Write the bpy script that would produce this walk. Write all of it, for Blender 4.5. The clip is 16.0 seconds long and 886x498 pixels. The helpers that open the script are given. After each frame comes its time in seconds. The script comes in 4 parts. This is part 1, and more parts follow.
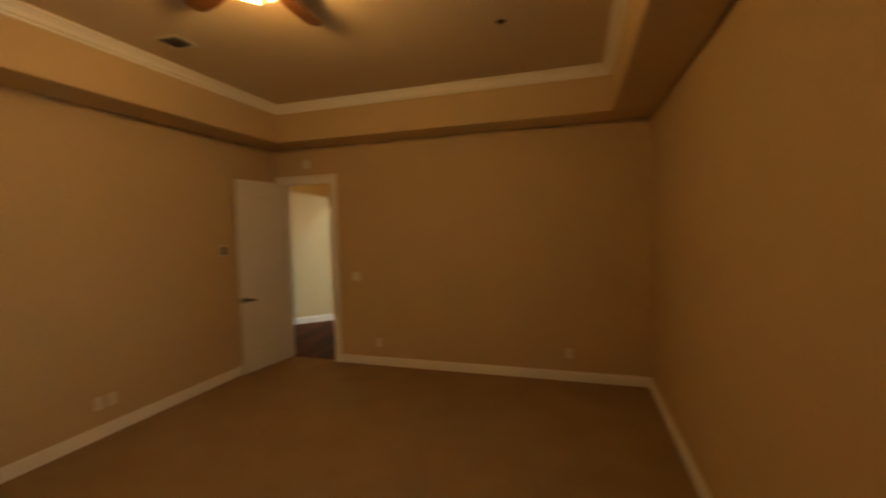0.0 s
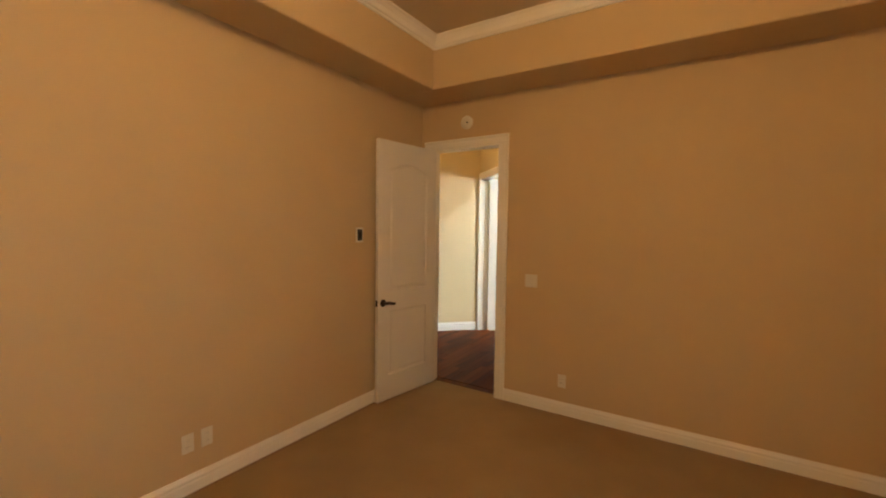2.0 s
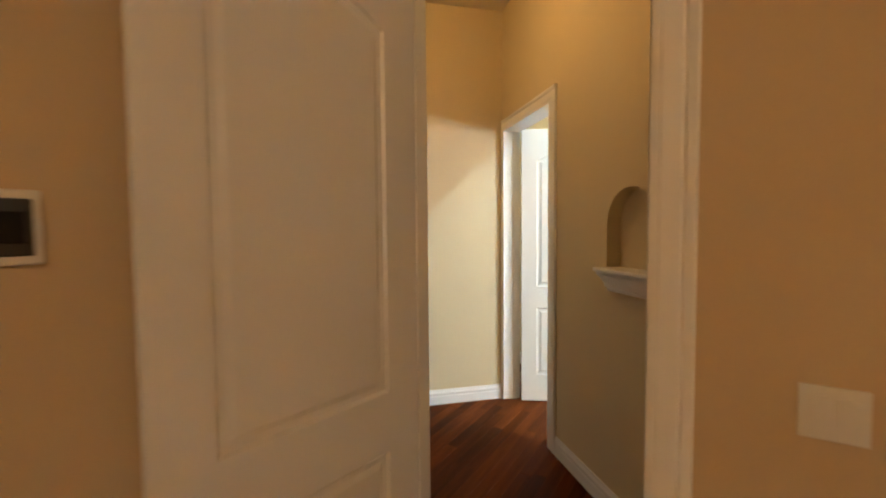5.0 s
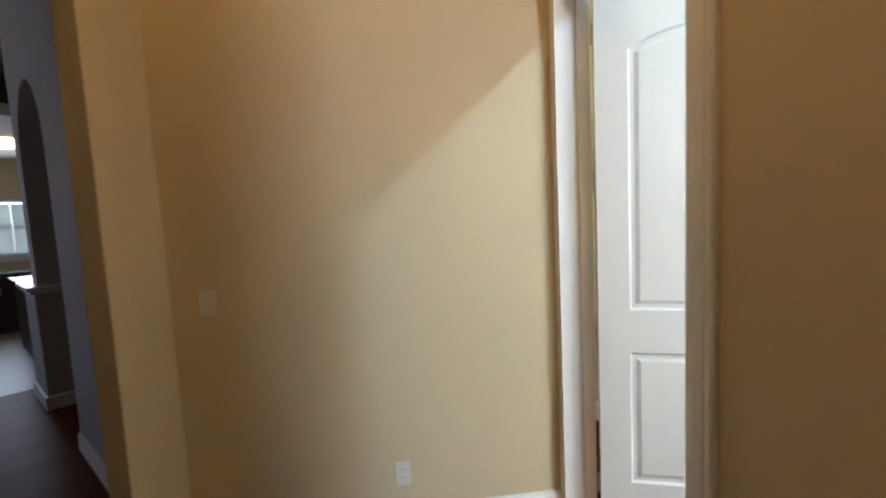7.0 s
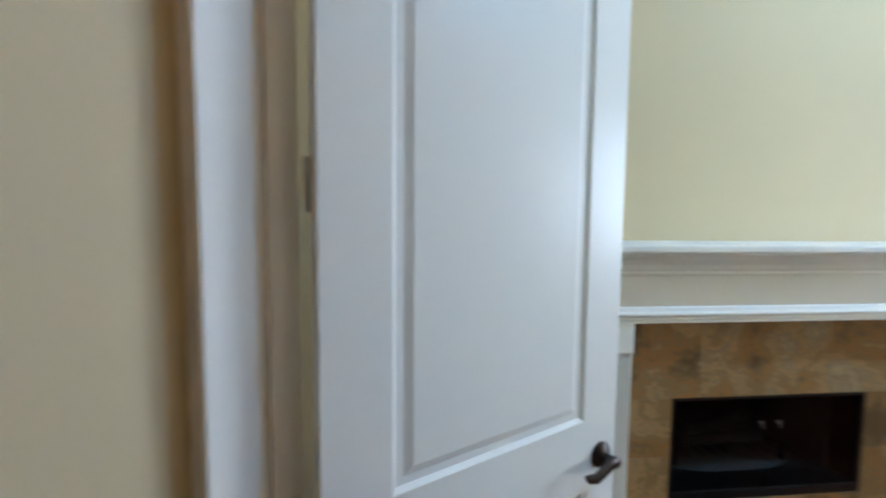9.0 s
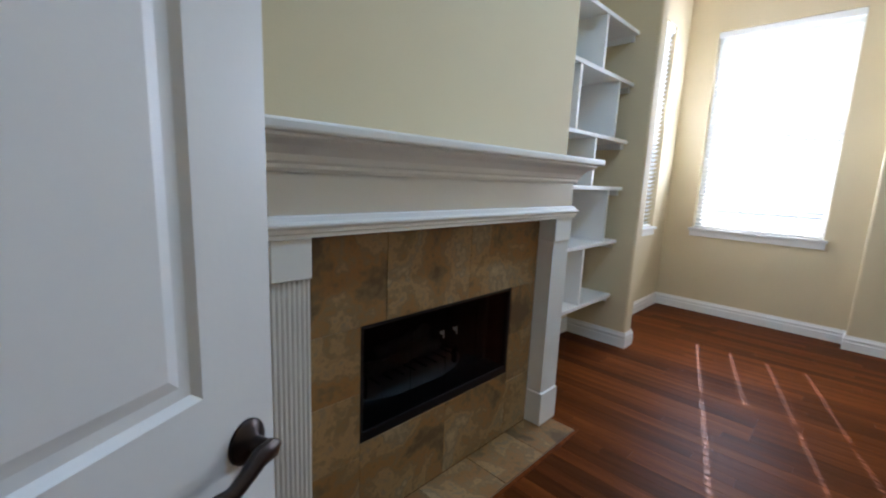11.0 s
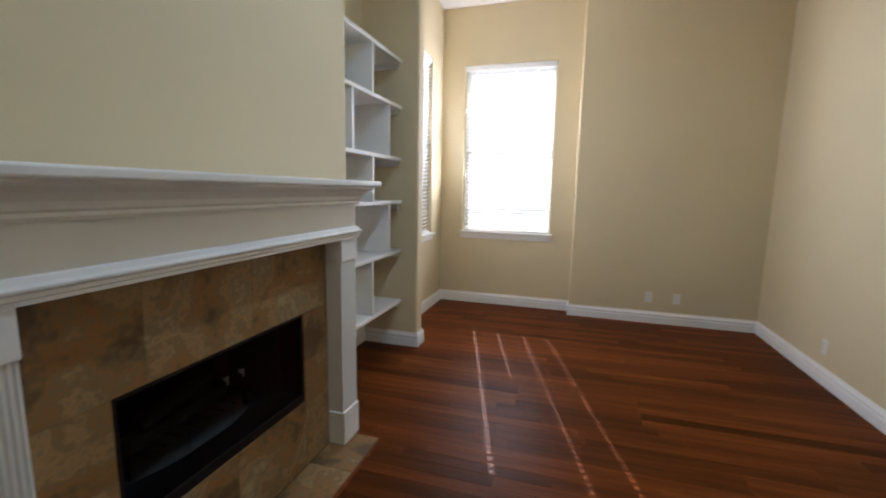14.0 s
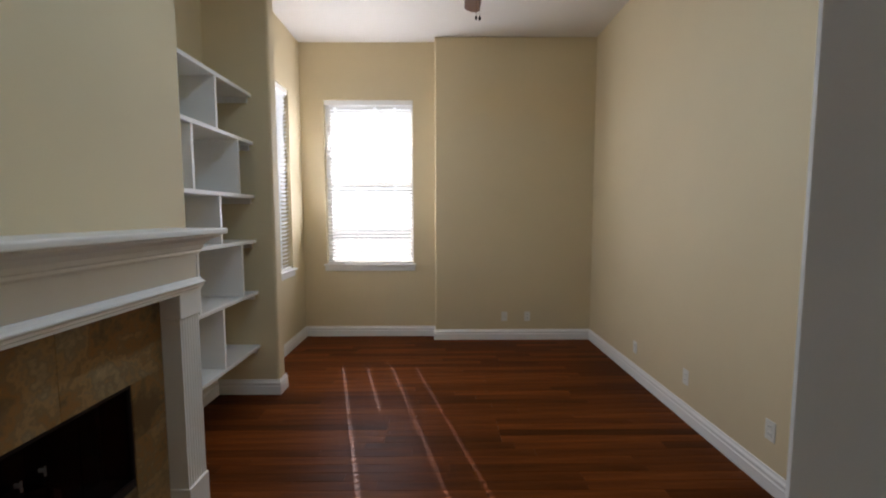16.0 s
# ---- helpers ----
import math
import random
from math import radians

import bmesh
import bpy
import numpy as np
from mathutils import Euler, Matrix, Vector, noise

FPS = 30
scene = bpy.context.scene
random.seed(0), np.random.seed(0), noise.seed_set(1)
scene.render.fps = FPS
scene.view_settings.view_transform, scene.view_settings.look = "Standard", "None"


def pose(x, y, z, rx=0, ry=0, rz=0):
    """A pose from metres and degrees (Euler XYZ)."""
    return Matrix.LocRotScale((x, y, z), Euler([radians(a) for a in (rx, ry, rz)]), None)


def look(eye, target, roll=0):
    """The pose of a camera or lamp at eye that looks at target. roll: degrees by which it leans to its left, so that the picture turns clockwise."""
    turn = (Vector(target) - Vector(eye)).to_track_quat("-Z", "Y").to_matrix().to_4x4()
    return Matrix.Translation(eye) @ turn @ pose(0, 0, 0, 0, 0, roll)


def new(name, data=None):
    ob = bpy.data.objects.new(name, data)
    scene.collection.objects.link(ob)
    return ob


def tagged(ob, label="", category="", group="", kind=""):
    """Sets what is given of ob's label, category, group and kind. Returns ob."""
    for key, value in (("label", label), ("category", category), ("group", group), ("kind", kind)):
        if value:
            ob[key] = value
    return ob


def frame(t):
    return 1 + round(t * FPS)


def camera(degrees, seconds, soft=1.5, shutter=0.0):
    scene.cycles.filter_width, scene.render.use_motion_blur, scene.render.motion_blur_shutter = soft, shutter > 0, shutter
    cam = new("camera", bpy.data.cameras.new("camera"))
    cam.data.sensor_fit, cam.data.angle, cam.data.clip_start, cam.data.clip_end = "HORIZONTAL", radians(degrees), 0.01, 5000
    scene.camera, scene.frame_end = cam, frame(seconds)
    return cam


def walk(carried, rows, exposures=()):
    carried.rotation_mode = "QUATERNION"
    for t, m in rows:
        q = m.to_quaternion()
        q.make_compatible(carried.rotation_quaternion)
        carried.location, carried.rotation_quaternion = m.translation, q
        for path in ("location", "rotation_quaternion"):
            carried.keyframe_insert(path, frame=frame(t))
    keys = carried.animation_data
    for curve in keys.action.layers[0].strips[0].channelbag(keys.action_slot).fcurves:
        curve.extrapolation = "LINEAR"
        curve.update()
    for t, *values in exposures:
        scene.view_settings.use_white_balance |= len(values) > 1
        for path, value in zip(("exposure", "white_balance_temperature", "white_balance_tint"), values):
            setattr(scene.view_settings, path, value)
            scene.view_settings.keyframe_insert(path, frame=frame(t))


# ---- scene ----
cam = camera(93.0, 16.0, soft=2.0, shutter=0.5)
PATH = [
    (0, (4.024, -4.983, 1.797), (3.43, -3.076, 1.696), -1.3),
    (0.5, (3.714, -4.79, 1.724), (2.654, -3.095, 1.673), 0.4),
    (1, (3.332, -4.521, 1.624), (2.276, -2.823, 1.599), 0.8),
    (1.5, (2.991, -4.109, 1.656), (1.973, -2.39, 1.559), 1.3),
    (2, (2.653, -3.685, 1.646), (1.571, -2.005, 1.548), 0.8),
    (2.5, (2.239, -3.32, 1.629), (1.153, -1.643, 1.541), 1.4),
    (3, (1.988, -2.861, 1.611), (0.81, -1.251, 1.47), 1.7),
    (3.5, (1.583, -2.451, 1.577), (0.535, -0.753, 1.441), 0.1),
    (3.7, (1.485, -2.248, 1.592), (0.437, -0.549, 1.472), -0.2),
    (5.8, (0.775, -0.5, 1.545), (-0.291, 1.18, 1.453), -0.7),
    (6, (0.709, -0.312, 1.541), (-0.369, 1.37, 1.447), -0.9),
    (6.5, (0.488, 0.086, 1.549), (-0.678, 1.708, 1.445), -1.8),
    (7, (0.278, 0.52, 1.515), (-0.993, 2.054, 1.344), -2.8),
    (7.5, (-0.013, 0.78, 1.477), (-1.26, 2.343, 1.462), -1.5),
    (8, (-0.203, 1.128, 1.562), (-1.15, 2.89, 1.527), -2.6),
    (8.5, (-0.234, 1.463, 1.591), (-0.686, 3.407, 1.466), -2.3),
    (9, (-0.244, 1.695, 1.558), (-0.049, 3.68, 1.413), 0.5),
    (9.5, (-0.176, 1.88, 1.515), (0.611, 3.703, 1.275), 0.4),
    (9.7, (-0.126, 1.93, 1.488), (0.802, 3.679, 1.226), 1.0),
    (11.8, (0.09, 2.136, 1.318), (1.633, 3.356, 0.958), 1.7),
    (12, (0.083, 2.117, 1.329), (1.658, 3.295, 0.968), 1.5),
    (12.5, (0.066, 2.101, 1.35), (1.742, 3.135, 1.005), 1.5),
    (13, (0.057, 2.09, 1.369), (1.821, 2.972, 1.037), 1.8),
    (13.5, (0.061, 2.079, 1.39), (1.892, 2.816, 1.065), 1.1),
    (14, (0.071, 2.061, 1.431), (1.966, 2.638, 1.153), 1.0),
    (14.5, (0.065, 2.034, 1.467), (2.017, 2.398, 1.226), 1.5),
    (15, (0.058, 2.015, 1.492), (2.033, 2.236, 1.267), 0.5),
    (15.5, (0.04, 1.983, 1.515), (2.029, 2.059, 1.319), 0.4),
    (16, (0.035, 1.971, 1.54), (2.028, 1.961, 1.375), -0.1),
]
EXPO = [(0.0, 2.1, 9000, 10), (0.5, 2.75, 7800, 10), (1.2, 3.15, 7200, 10), (3.7, 3.2, 6700, 10), (5.8, 3.0, 6500, 10), (7.0, 2.8, 5900, 10),
        (8.2, 2.22, 5600, 10), (9.0, 1.95, 5250, 10), (9.7, 1.65, 5300, 13), (12.0, 1.2, 5500, 17), (14.0, 1.02, 5900, 19), (16.0, 0.5, 6150, 20)]
walk(cam, [(t, look(eye, target, roll)) for t, eye, target, roll in PATH], EXPO)

# ---- world, sun, lamps ----
BED_X = 4.82
SUN_EL, SUN_AZ = 39.0, math.atan2(0.262, 0.965)
world = bpy.data.worlds.new("world")
scene.world = world
world.use_nodes = True
wn = world.node_tree
sky = wn.nodes.new("ShaderNodeTexSky")
sky.sky_type, sky.sun_disc = "NISHITA", False
sky.sun_elevation, sky.sun_rotation = radians(SUN_EL), math.pi / 2 - SUN_AZ
wn.nodes["Background"].inputs["Strength"].default_value = 0.08
wn.links.new(sky.outputs[0], wn.nodes["Background"].inputs["Color"])


def lamp(name, kind, at, energy, color, size=0.1, size_y=None, target=None, shape="RECTANGLE"):
    d = bpy.data.lights.new(name, kind)
    d.energy, d.color = energy, color
    if kind == "AREA":
        d.shape, d.size = shape, size
        if size_y:
            d.size_y = size_y
    elif kind == "POINT":
        d.shadow_soft_size = size
    ob = new(name, d)
    ob.matrix_world = look(at, target) if target else pose(*at)
    return ob


sun_dir = Vector((math.cos(SUN_AZ) * math.cos(radians(SUN_EL)), math.sin(SUN_AZ) * math.cos(radians(SUN_EL)), math.sin(radians(SUN_EL))))
sun = bpy.data.lights.new("sun", "SUN")
sun.energy, sun.angle, sun.color = 5.0, radians(0.24), (1.0, 0.94, 0.85)
sun_ob = new("sun", sun)
sun_ob.matrix_world = look(sun_dir * 30, (0, 0, 0))

WARM, DAY = (1.0, 0.585, 0.22), (0.70, 0.84, 1.0)
lamp("bedroom_fan_bulb", "POINT", (2.30, -2.95, 3.08), 7.6, WARM, 0.08)
lamp("hall_bulb", "POINT", (-0.33, 0.91, 3.3), 1.15, (1.0, 0.56, 0.17), 0.07)
# daylight that the tilted slats throw up into the bay
for nm, at, to, e in (("window_light", (5.29, 2.855, 1.55), (4.29, 2.855, 1.9), 14), ("window_light", (5.29, 2.855, 2.35), (4.29, 2.855, 2.7), 14), ("nook_window_light", (4.335, 3.69, 1.95), (4.335, 2.69, 2.2), 9)):
    lamp(nm, "AREA", at, e, (0.80, 0.85, 0.90), 0.98, 0.13, target=to)
# unseen recessed lamp before the fireplace, assumed from the slanting shadow edge
lamp("unseen_downlight", "AREA", (1.88, 1.99, 3.575), 11, (0.54, 0.81, 1.0), 0.16, target=(1.88, 1.9901, 0), shape="DISK")
lamp("kitchen_window_light", "AREA", (-9.45, 1.3, 1.62), 4, (0.8, 0.86, 1.0), 1.0, 0.9, target=(0, 1.0, 1.3))
# unseen source added to brighten the foyer walls
lamp("added_foyer_daylight", "AREA", (-5.2, -2.36, 1.6), 1.0, (0.80, 0.80, 1.0), 0.9, 1.3, target=(-5.2, 1.0, 1.3))
# unseen daylight added from behind, to grey the warm bedroom walls
lamp("added_bedroom_daylight", "AREA", (BED_X - 0.02, -5.0, 1.6), 0.9, DAY, 1.0, 1.3, target=(0, -4.2, 1.3))

# ---- materials ----


def material(name, base, rough=0.6, var=0.12, scale=3.0, fine=60.0, bump=0.1, metal=0.0, tint=None, random_obj=0.0, spec=0.5, stretch=None, coat=0.0):
    """A surface with colour variation at two scales and fine relief."""
    m = bpy.data.materials.new(name)
    m.use_nodes = True
    n, l = m.node_tree.nodes, m.node_tree.links
    b = n["Principled BSDF"]
    b.inputs["Roughness"].default_value, b.inputs["Metallic"].default_value = rough, metal
    b.inputs["Specular IOR Level"].default_value = spec
    b.inputs["Coat Weight"].default_value = coat
    b.inputs["Coat Roughness"].default_value = 0.12
    co = n.new("ShaderNodeTexCoord")
    mp = n.new("ShaderNodeMapping")
    l.new(co.outputs["Object"], mp.inputs["Vector"])
    if stretch:
        mp.inputs["Scale"].default_value = stretch
    big = n.new("ShaderNodeTexNoise")
    big.inputs["Scale"].default_value, big.inputs["Detail"].default_value = scale, 4
    small = n.new("ShaderNodeTexNoise")
    small.inputs["Scale"].default_value, small.inputs["Detail"].default_value = fine, 3
    for t in (big, small):
        l.new(mp.outputs[0], t.inputs["Vector"])
    mix = n.new("ShaderNodeMix")
    mix.data_type = "RGBA"
    mix.inputs["A"].default_value = (*[c * (1 - var) for c in base], 1)
    second = tint or base
    mix.inputs["B"].default_value = (*[min(1, c * (1 + var)) for c in second], 1)
    add = n.new("ShaderNodeMath")
    add.operation = "MULTIPLY_ADD"
    add.inputs[1].default_value = 0.35
    sub = n.new("ShaderNodeMath")
    sub.operation = "SUBTRACT"
    sub.inputs[1].default_value = 0.17
    l.new(big.outputs["Fac"], sub.inputs[0])
    l.new(small.outputs["Fac"], add.inputs[0])
    l.new(sub.outputs[0], add.inputs[2])
    l.new(add.outputs[0], mix.inputs["Factor"])
    out = mix.outputs["Result"]
    if random_obj:
        info = n.new("ShaderNodeObjectInfo")
        hsv = n.new("ShaderNodeHueSaturation")
        mr = n.new("ShaderNodeMapRange")
        mr.inputs["To Min"].default_value, mr.inputs["To Max"].default_value = 1 - random_obj, 1 + random_obj
        l.new(info.outputs["Random"], mr.inputs["Value"])
        l.new(mr.outputs[0], hsv.inputs["Value"])
        l.new(out, hsv.inputs["Color"])
        out = hsv.outputs[0]
    l.new(out, b.inputs["Base Color"])
    if bump:
        bp = n.new("ShaderNodeBump")
        bp.inputs["Strength"].default_value, bp.inputs["Distance"].default_value = bump, 0.004
        l.new(small.outputs["Fac"], bp.inputs["Height"])
        l.new(bp.outputs[0], b.inputs["Normal"])
    return m


M_BED = material("tan_wall_paint", (0.58, 0.44, 0.27), 0.75, 0.06, 1.5, 130, 0.12)
M_HALL = material("cream_wall_paint", (0.66, 0.55, 0.345), 0.72, 0.05, 1.5, 130, 0.12)
M_CEIL = material("ceiling_paint", (0.68, 0.63, 0.55), 0.85, 0.04, 2, 90, 0.2)
M_BEDCEIL = material("bedroom_ceiling_paint", (0.62, 0.52, 0.38), 0.85, 0.04, 2, 90, 0.2)
M_TRIM = material("white_semigloss_paint", (0.84, 0.83, 0.80), 0.34, 0.03, 4, 90, 0.03)
M_DOOR = material("white_door_paint", (0.76, 0.76, 0.75), 0.33, 0.03, 3, 100, 0.04)
M_PLASTIC = material("white_plastic", (0.72, 0.70, 0.64), 0.35, 0.03, 8, 60, 0.0)
M_DARK = material("dark_slot", (0.03, 0.03, 0.03), 0.5, 0.1, 8, 60, 0.0)
M_BRONZE = material("oil_rubbed_bronze", (0.035, 0.024, 0.02), 0.34, 0.3, 30, 140, 0.1, metal=0.75)
M_CARPET = material("tan_carpet", (0.36, 0.26, 0.155), 0.95, 0.18, 2.2, 420, 0.9, spec=0.1)
M_WOOD = material("cherry_floor_wood", (0.048, 0.009, 0.0018), 0.38, 0.5, 2.4, 30, 0.05, tint=(0.135, 0.036, 0.0075), random_obj=0.45, stretch=(9, 0.7, 1), spec=0.03)


def slate_material():
    """Slate with rust, tan and grey-green clouds that change from tile to tile."""
    m = bpy.data.materials.new("mottled_slate_tile")
    m.use_nodes = True
    n, l = m.node_tree.nodes, m.node_tree.links
    b = n["Principled BSDF"]
    b.inputs["Roughness"].default_value, b.inputs["Specular IOR Level"].default_value = 0.42, 0.4
    co, info = n.new("ShaderNodeTexCoord"), n.new("ShaderNodeObjectInfo")
    mul = n.new("ShaderNodeMath")
    mul.operation = "MULTIPLY"
    mul.inputs[1].default_value = 37.0
    l.new(info.outputs["Random"], mul.inputs[0])
    add = n.new("ShaderNodeVectorMath")
    l.new(co.outputs["Object"], add.inputs[0])
    l.new(mul.outputs[0], add.inputs[1])
    big = n.new("ShaderNodeTexNoise")
    big.inputs["Scale"].default_value, big.inputs["Detail"].default_value, big.inputs["Distortion"].default_value = 4.2, 9, 0.5
    fine = n.new("ShaderNodeTexNoise")
    fine.inputs["Scale"].default_value, fine.inputs["Detail"].default_value = 38, 5
    l.new(add.outputs[0], big.inputs["Vector"])
    l.new(add.outputs[0], fine.inputs["Vector"])
    mix = n.new("ShaderNodeMath")
    mix.operation = "MULTIPLY_ADD"
    mix.inputs[1].default_value = 0.22
    l.new(fine.outputs["Fac"], mix.inputs[0])
    l.new(big.outputs["Fac"], mix.inputs[2])
    ramp = n.new("ShaderNodeValToRGB")
    e = ramp.color_ramp.elements
    e[0].position, e[0].color = 0.44, (0.120, 0.070, 0.030, 1)
    e[1].position, e[1].color = 0.80, (0.42, 0.30, 0.155, 1)
    for p, c in ((0.50, (0.185, 0.115, 0.048, 1)), (0.555, (0.285, 0.140, 0.042, 1)), (0.61, (0.215, 0.142, 0.064, 1)), (0.66, (0.36, 0.215, 0.085, 1)), (0.72, (0.225, 0.168, 0.092, 1))):
        k = e.new(p)
        k.color = c
    l.new(mix.outputs[0], ramp.inputs[0])
    l.new(ramp.outputs[0], b.inputs["Base Color"])
    bp = n.new("ShaderNodeBump")
    bp.inputs["Strength"].default_value, bp.inputs["Distance"].default_value = 0.35, 0.004
    l.new(mix.outputs[0], bp.inputs["Height"])
    l.new(bp.outputs[0], b.inputs["Normal"])
    return m


M_SLATE = slate_material()
M_GROUT = material("grout", (0.20, 0.15, 0.09), 0.9, 0.1, 8, 80, 0.2)
M_FIREBRICK = material("sooty_firebrick", (0.026, 0.026, 0.027), 0.9, 0.4, 9, 50, 0.5)
M_BLACK = material("black_metal", (0.012, 0.012, 0.013), 0.35, 0.2, 9, 80, 0.05, metal=0.6)
M_LOG = material("charred_log", (0.05, 0.045, 0.042), 0.9, 0.5, 14, 70, 0.8)
M_PULL = material("dull_grey_metal", (0.16, 0.155, 0.145), 0.5, 0.1, 20, 120, 0.05, metal=0.8)
M_ASH = material("pale_ash", (0.12, 0.118, 0.116), 0.95, 0.3, 14, 70, 0.5)
M_STEEL = material("brushed_steel", (0.55, 0.53, 0.48), 0.45, 0.1, 20, 120, 0.05, metal=1.0)
M_FANWOOD = material("walnut_fan_blade", (0.10, 0.04, 0.018), 0.35, 0.3, 4, 40, 0.05, stretch=(1, 8, 1))
M_CABINET = material("dark_cabinet_wood", (0.035, 0.018, 0.012), 0.4, 0.3, 3, 40, 0.06, stretch=(8, 8, 1))
M_STONE = material("foyer_floor_tile", (0.23, 0.20, 0.16), 0.4, 0.2, 3, 40, 0.08, random_obj=0.1)
M_LILAC = material("white_foyer_paint", (0.50, 0.455, 0.46), 0.7, 0.05, 1.5, 120, 0.1)
M_COUNTER = material("dark_granite", (0.05, 0.045, 0.04), 0.18, 0.5, 60, 200, 0.0)


def glow(name, color, strength):
    m = bpy.data.materials.new(name)
    m.use_nodes = True
    b = m.node_tree.nodes["Principled BSDF"]
    # glowing cards added far outside, to whiten the windows
    b.inputs["Base Color"].default_value = (*color, 1)
    b.inputs["Emission Color"].default_value = (*color, 1)
    b.inputs["Emission Strength"].default_value = strength
    return m


M_BULB = glow("lit_frosted_glass", (1.0, 0.72, 0.42), 1.2)
M_COOL = glow("lit_white_lens", (0.85, 0.94, 1.0), 3.0)
M_SKYCARD = glow("sky_card_glow", (0.95, 0.98, 1.0), 1.7)


def slat_material():
    m = bpy.data.materials.new("white_blind_slat")
    m.use_nodes = True
    n, l = m.node_tree.nodes, m.node_tree.links
    b = n["Principled BSDF"]
    b.inputs["Base Color"].default_value = (0.82, 0.82, 0.80, 1)
    b.inputs["Roughness"].default_value = 0.4
    tr = n.new("ShaderNodeBsdfTranslucent")
    tr.inputs["Color"].default_value = (0.85, 0.84, 0.80, 1)
    mx = n.new("ShaderNodeMixShader")
    mx.inputs[0].default_value = 0.36
    l.new(b.outputs[0], mx.inputs[1])
    l.new(tr.outputs[0], mx.inputs[2])
    l.new(mx.outputs[0], n["Material Output"].inputs["Surface"])
    return m


M_SLAT = slat_material()


def glass_material(name, tint, rough=0.02, ior=1.5):
    m = bpy.data.materials.new(name)
    m.use_nodes = True
    n, l = m.node_tree.nodes, m.node_tree.links
    tr = n.new("ShaderNodeBsdfTransparent")
    tr.inputs["Color"].default_value = (*tint, 1)
    gl = n.new("ShaderNodeBsdfGlossy")
    gl.inputs["Roughness"].default_value = rough
    mx = n.new("ShaderNodeMixShader")
    fr = n.new("ShaderNodeFresnel")
    fr.inputs["IOR"].default_value = ior
    l.new(fr.outputs[0], mx.inputs[0])
    l.new(tr.outputs[0], mx.inputs[1])
    l.new(gl.outputs[0], mx.inputs[2])
    l.new(mx.outputs[0], n["Material Output"].inputs["Surface"])
    return m


M_GLASS = glass_material("window_glass", (0.95, 0.97, 0.96))
M_FIREGLASS = glass_material("smoked_fire_glass", (0.68, 0.68, 0.68), 0.03, 1.14)

# ---- mesh helpers ----


def box(bm, x0, x1, y0, y1, z0, z1, m=None, bevel=0.0):
    vs = [bm.verts.new((x, y, z)) for z in (z0, z1) for x, y in ((x0, y0), (x1, y0), (x1, y1), (x0, y1))]
    fs = [bm.faces.new([vs[i] for i in f]) for f in ((3, 2, 1, 0), (4, 5, 6, 7), (0, 1, 5, 4), (1, 2, 6, 5), (2, 3, 7, 6), (3, 0, 4, 7))]
    if bevel:
        es = list({e for f in fs for e in f.edges})
        r = bmesh.ops.bevel(bm, geom=es, offset=bevel, segments=2, affect="EDGES", profile=0.5)
        vs = list({v for f in r["faces"] for v in f.verts} | {v for v in vs if v.is_valid})
    if m is not None:
        bmesh.ops.transform(bm, matrix=m, verts=vs)
    return vs


def cylinder(bm, r0, r1, z0, z1, m=None, seg=20):
    rings = []
    for r, z in ((r0, z0), (r1, z1)):
        rings.append([bm.verts.new((r * math.cos(2 * math.pi * i / seg), r * math.sin(2 * math.pi * i / seg), z)) for i in range(seg)])
    for i in range(seg):
        j = (i + 1) % seg
        bm.faces.new((rings[0][i], rings[0][j], rings[1][j], rings[1][i]))
    bm.faces.new(rings[0][::-1])
    bm.faces.new(rings[1])
    vs = rings[0] + rings[1]
    if m is not None:
        bmesh.ops.transform(bm, matrix=m, verts=vs)
    return vs


def lathe(bm, prof, m=None, seg=28):
    """A turned body from (radius, z) pairs, closed at both ends."""
    rings = [[bm.verts.new((r * math.cos(2 * math.pi * i / seg), r * math.sin(2 * math.pi * i / seg), z)) for i in range(seg)] for r, z in prof]
    for a, b in zip(rings, rings[1:]):
        for i in range(seg):
            j = (i + 1) % seg
            bm.faces.new((a[i], a[j], b[j], b[i]))
    bm.faces.new(rings[0][::-1])
    bm.faces.new(rings[-1])
    vs = [v for r in rings for v in r]
    if m is not None:
        bmesh.ops.transform(bm, matrix=m, verts=vs)
    return vs


def prism(bm, pts, h0, h1, m=None):
    """A flat outline (x, y) raised from z = h0 to h1."""
    a = [bm.verts.new((x, y, h0)) for x, y in pts]
    b = [bm.verts.new((x, y, h1)) for x, y in pts]
    n = len(pts)
    for i in range(n):
        j = (i + 1) % n
        bm.faces.new((a[i], a[j], b[j], b[i]))
    bm.faces.new(a[::-1])
    bm.faces.new(b)
    if m is not None:
        bmesh.ops.transform(bm, matrix=m, verts=a + b)
    return a + b


def run(bm, prof, a, b, side=1, mitre=(0, 0)):
    """A moulding from a to b (x, y): prof holds (out from the wall, z) pairs; side 1 puts it to the left of a>b. mitre: how far each end grows per unit out."""
    a, b = Vector(a), Vector(b)
    d = (b - a).normalized()
    nrm = Vector((-d.y, d.x)) * side
    r0, r1 = [], []
    for o, z in prof:
        p, q = a + nrm * o - d * (o * mitre[0]), b + nrm * o + d * (o * mitre[1])
        r0.append(bm.verts.new((p.x, p.y, z)))
        r1.append(bm.verts.new((q.x, q.y, z)))
    n = len(prof)
    for i in range(n):
        j = (i + 1) % n
        bm.faces.new((r0[i], r0[j], r1[j], r1[i]))
    bm.faces.new(r0[::-1])
    bm.faces.new(r1)


